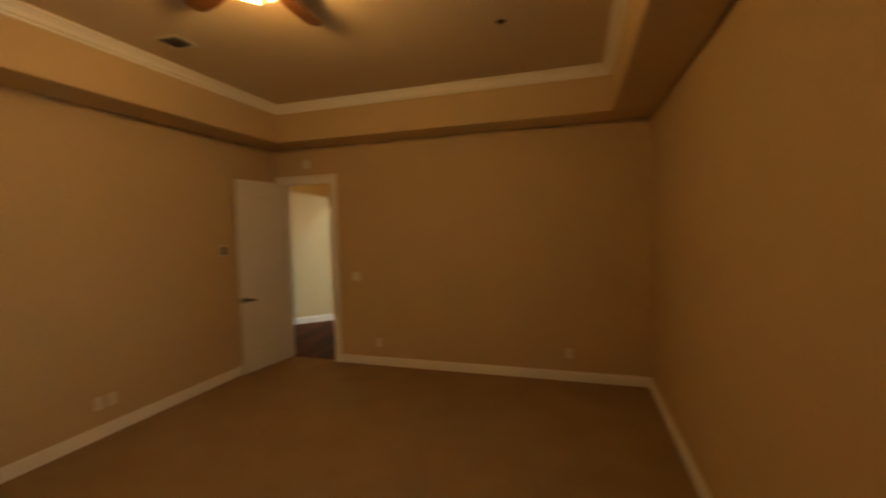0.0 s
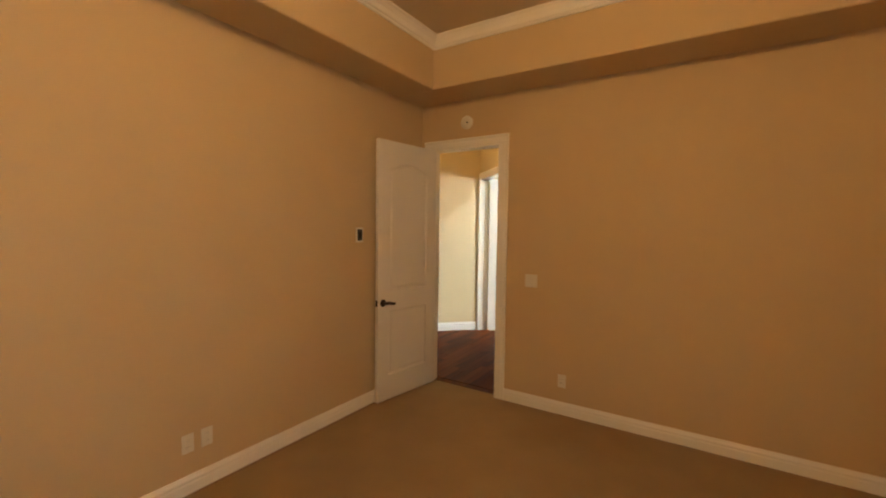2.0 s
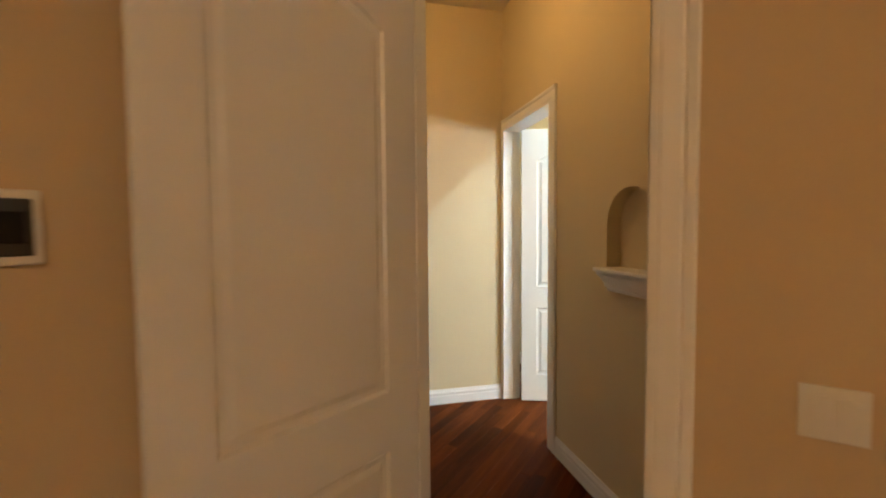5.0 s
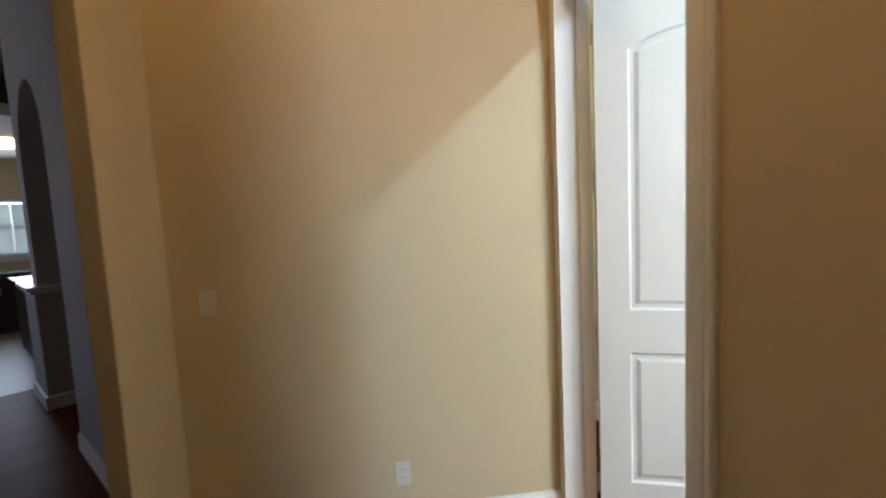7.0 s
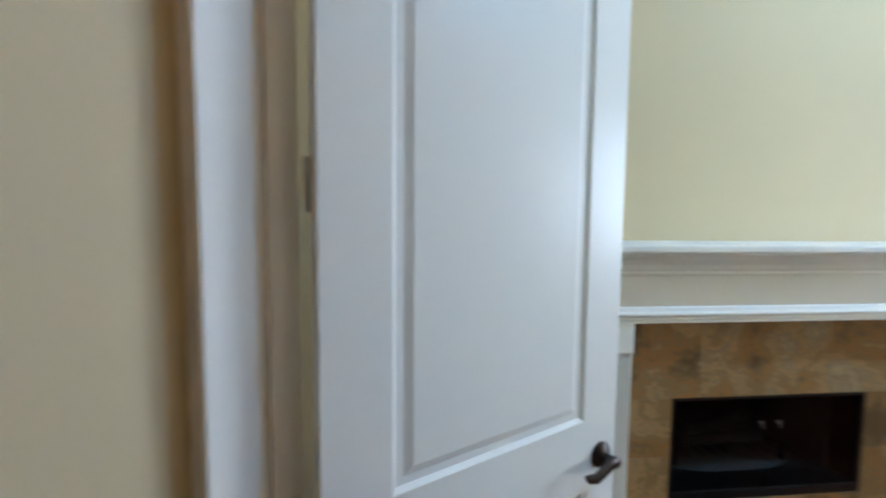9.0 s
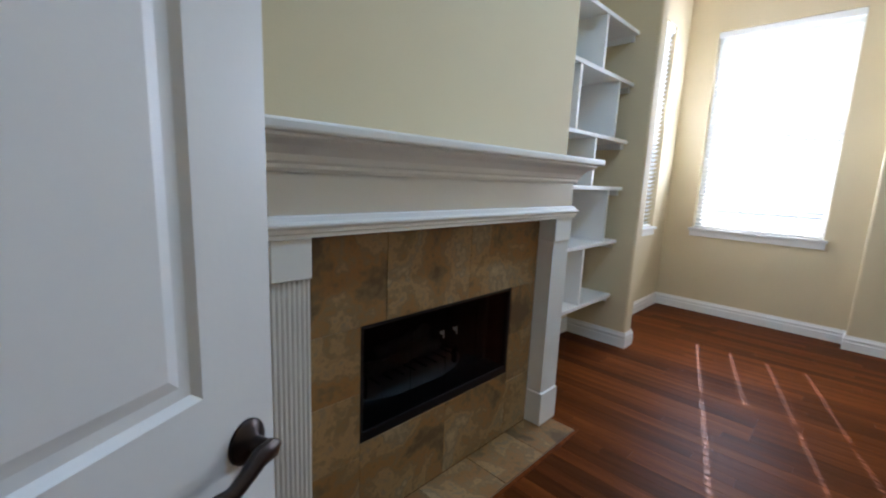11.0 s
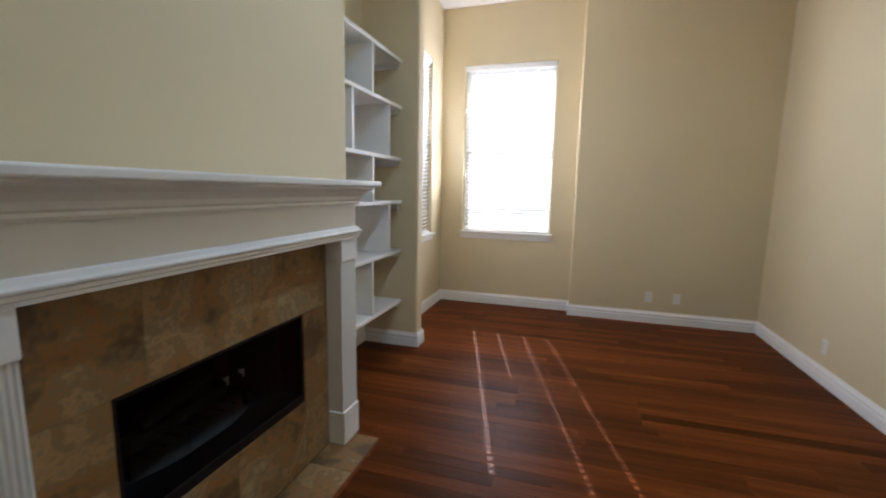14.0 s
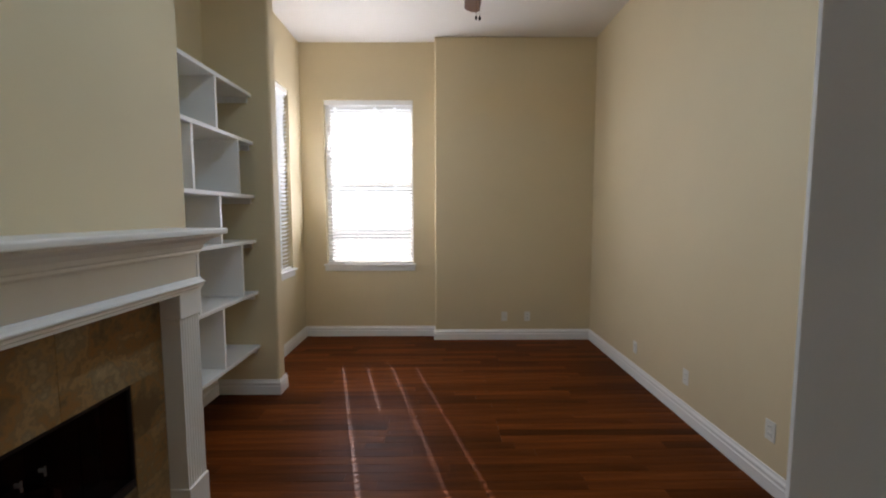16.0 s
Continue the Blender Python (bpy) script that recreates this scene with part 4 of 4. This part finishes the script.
# ceiling fans
def fan(at, zc, drop, blades, turn, label, lit):
    th = thing("ceiling_fan", pose(at[0], at[1], 0, 0, 0, turn), label, "ceiling fan", "ceiling fans")
    bm = bmesh.new()
    lathe(bm, [(0.07, zc - 0.001), (0.07, zc - 0.02), (0.045, zc - 0.06), (0.016, zc - 0.07), (0.013, zc - drop)])
    part("canopy", bm, M_BRONZE, th, smooth=True)
    z = zc - drop
    bm = bmesh.new()
    lathe(bm, [(0.02, z + 0.02), (0.09, z), (0.115, z - 0.025), (0.115, z - 0.07), (0.08, z - 0.095), (0.05, z - 0.10)])
    part("motor", bm, M_BRONZE, th, smooth=True)
    for k in range(blades):
        r = pose(0, 0, 0, 0, 0, 360 / blades * k)
        bm = bmesh.new()
        w0, w1 = 0.055, 0.07
        prism(bm, [(0.18, -w0), (0.5, -w1), (0.62, -w1 * 0.95), (0.66, -w1 * 0.6), (0.67, 0), (0.66, w1 * 0.6), (0.62, w1 * 0.95), (0.5, w1), (0.18, w0)], -0.003, 0.003, r @ pose(0, 0, z - 0.055, 11, 0, 0))
        bl = part("blade", bm, M_FANWOOD, th)
        bm = bmesh.new()
        box(bm, 0.10, 0.26, -0.02, 0.02, z - 0.064, z - 0.059, r)
        part("blade_iron", bm, M_BRONZE, bl)
    z -= 0.10
    if lit:
        for k in range(4):
            r = pose(0, 0, 0, 0, 0, 90 * k + 30)
            bm = bmesh.new()
            lathe(bm, [(0.02, 0.0), (0.02, -0.02), (0.03, -0.03)], r @ pose(0.085, 0, z + 0.02, 0, -38, 0), 12)
            sock = part("lamp_socket", bm, M_BRONZE, th, smooth=True)
            bm = bmesh.new()
            m4 = r @ pose(0.085, 0, z + 0.02, 0, -38, 0)
            vs = []
            for s, zz in ((0.032, -0.03), (0.055, -0.085)):
                vs.append([bm.verts.new(m4 @ Vector((sx * s, sy * s, zz))) for sx, sy in ((-1, -1), (1, -1), (1, 1), (-1, 1))])
            for q in range(4):
                bm.faces.new((vs[0][q], vs[0][(q + 1) % 4], vs[1][(q + 1) % 4], vs[1][q]))
            bm.faces.new(vs[0])
            bm.faces.new(vs[1])
            b = part("glass_shade", bm, M_BULB, th, "square frosted glass shade giving warm light")
            b.visible_shadow = False
    else:
        bm = bmesh.new()
        lathe(bm, [(0.055, z), (0.06, z - 0.02), (0.05, z - 0.045), (0.03, z - 0.055)])
        part("switch_housing", bm, M_FANWOOD, th, smooth=True)
        for dx, dy, ln in ((-0.012, -0.012, 0.30), (0.012, 0.012, 0.285)):
            bm = bmesh.new()
            cylinder(bm, 0.0014, 0.0014, z - ln, z - 0.05, Matrix.Translation((dx, dy, 0)), 6)
            lathe(bm, [(0.004, z - ln - 0.032), (0.0085, z - ln - 0.022), (0.0075, z - ln - 0.007), (0.003, z - ln)], Matrix.Translation((dx, dy, 0)), 10)
            part("pull_chain", bm, M_BRONZE, th)
    return th


fan((2.30, -2.95), TRAY, 0.05, 5, 20, "brown-bladed ceiling fan with lit square glass shades", True)
fan((3.20, 1.70), NH, 0.24, 5, 0, "dark bronze ceiling fan with brown blades", False)

# recessed lamp of the passage
th = thing("ceiling_lamp", pose(-0.33, 0.91, 3.5), "round flush ceiling lamp giving warm light", "ceiling lamp")
bm = bmesh.new()
lathe(bm, [(0.15, -0.001), (0.15, -0.02), (0.14, -0.03)])
part("rim", bm, M_TRIM, th, smooth=True)
bm = bmesh.new()
lathe(bm, [(0.135, -0.031), (0.13, -0.06), (0.10, -0.09), (0.05, -0.105), (0.01, -0.108)])
o = part("diffuser", bm, M_BULB, th, "frosted lit glass", smooth=True)
o.visible_shadow = False

# unseen fixture for the assumed downlight
th = thing("downlight", pose(1.88, 1.99, NH), "round white recessed ceiling downlight, unseen, assumed from the passage shadow", "ceiling lamp")
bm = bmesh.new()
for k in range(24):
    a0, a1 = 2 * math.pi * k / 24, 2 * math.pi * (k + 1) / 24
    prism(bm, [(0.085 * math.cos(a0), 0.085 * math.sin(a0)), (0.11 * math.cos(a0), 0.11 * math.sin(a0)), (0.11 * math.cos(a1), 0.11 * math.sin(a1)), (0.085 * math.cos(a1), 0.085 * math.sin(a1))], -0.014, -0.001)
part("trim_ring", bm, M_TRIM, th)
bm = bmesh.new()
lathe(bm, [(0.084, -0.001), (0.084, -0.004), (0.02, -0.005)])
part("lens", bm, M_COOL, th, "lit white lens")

# kitchen and foyer things
th = thing("half_wall", pose(-4.66, FY, 0), "pale half-height wall end with a white moulded cap", "half wall")
bm = bmesh.new()
box(bm, -0.5, 0.09, -0.03, 0.19, 0, 1.0, bevel=0.01)
part("post", bm, M_LILAC, th)
bm = bmesh.new()
box(bm, -0.54, 0.14, -0.08, 0.24, 1.03, 1.065, bevel=0.008)
box(bm, -0.52, 0.115, -0.055, 0.215, 1.0, 1.03, bevel=0.006)
part("cap", bm, M_TRIM, th, "white moulded cap")
bm = bmesh.new()
box(bm, -0.52, 0.11, -0.05, 0.21, 0, 0.12, bevel=0.006)
part("base", bm, M_TRIM, th)
for k in range(3):
    th = thing("kitchen_cabinet", pose(-9.25, 0.6 + k * 0.9, 0), "dark wood base cabinet under the kitchen window", "cabinet", "kitchen cabinets")
    bm = bmesh.new()
    box(bm, -0.3, 0.3, 0, 0.89, 0.0, 0.88, bevel=0.004)
    part("body", bm, M_CABINET, th)
    for q in (0, 1):
        bm = bmesh.new()
        box(bm, 0.301, 0.32, 0.02 + q * 0.43, 0.43 + q * 0.43, 0.12, 0.86, bevel=0.006)
        d = part("door", bm, M_CABINET, th)
        bm = bmesh.new()
        cylinder(bm, 0.006, 0.006, 0.6, 0.72, Matrix.Translation((0.335, 0.39 + q * 0.1, 0)), 8)
        part("handle", bm, M_STEEL, d)
bm = bmesh.new()
box(bm, -9.58, -8.92, 0.55, 3.35, 0.885, 0.925, bevel=0.006)
tagged(obj("worktop", bm, M_COUNTER), "dark polished stone worktop on the kitchen cabinets", "worktop")
th = thing("kitchen_island", pose(-7.2, 1.15, 0), "dark wood kitchen island with a stone top", "island")
bm = bmesh.new()
box(bm, -0.5, 0.5, 0, 1.5, 0, 0.9, bevel=0.006)
part("body", bm, M_CABINET, th)
bm = bmesh.new()
box(bm, -0.55, 0.55, -0.05, 1.55, 0.902, 0.94, bevel=0.008)
part("top", bm, M_COUNTER, th)
th = thing("ceiling_lamp", pose(-7.6, 1.22, 2.74), "round lit ceiling lamp in the kitchen", "ceiling lamp")
bm = bmesh.new()
lathe(bm, [(0.17, -0.001), (0.17, -0.03), (0.15, -0.07), (0.09, -0.11), (0.02, -0.12)])
part("diffuser", bm, M_BULB, th, smooth=True)

# bright haze far outside the windows
bm = bmesh.new()
box(bm, 62, 62.2, -50, 70, -1, 22)
structure(obj("backdrop", bm, M_SKYCARD), "glowing card added far outside to whiten the windows", "backdrop")
bm = bmesh.new()
box(bm, -50, 70, 62, 62.2, -1, 22)
structure(obj("backdrop", bm, M_SKYCARD), "glowing card added far outside to whiten the windows", "backdrop")

# the boards themselves
rng = random.Random(11)
lay(-1.3, XN + 0.1, 0.16, AY, rng, floor_wood)
lay(0.1, 0.93, 0.06, 0.15, rng, floor_wood)
bm = bmesh.new()
lay(-5.4, -1.31, -2.4, 4.0, rng, floor_wood, bm)
lay(-1.3, 0.0, -2.4, 0.0, rng, floor_wood, bm)
rest = part("far_planks", bm, M_WOOD, floor_wood)
rest["kind"] = "stuff"
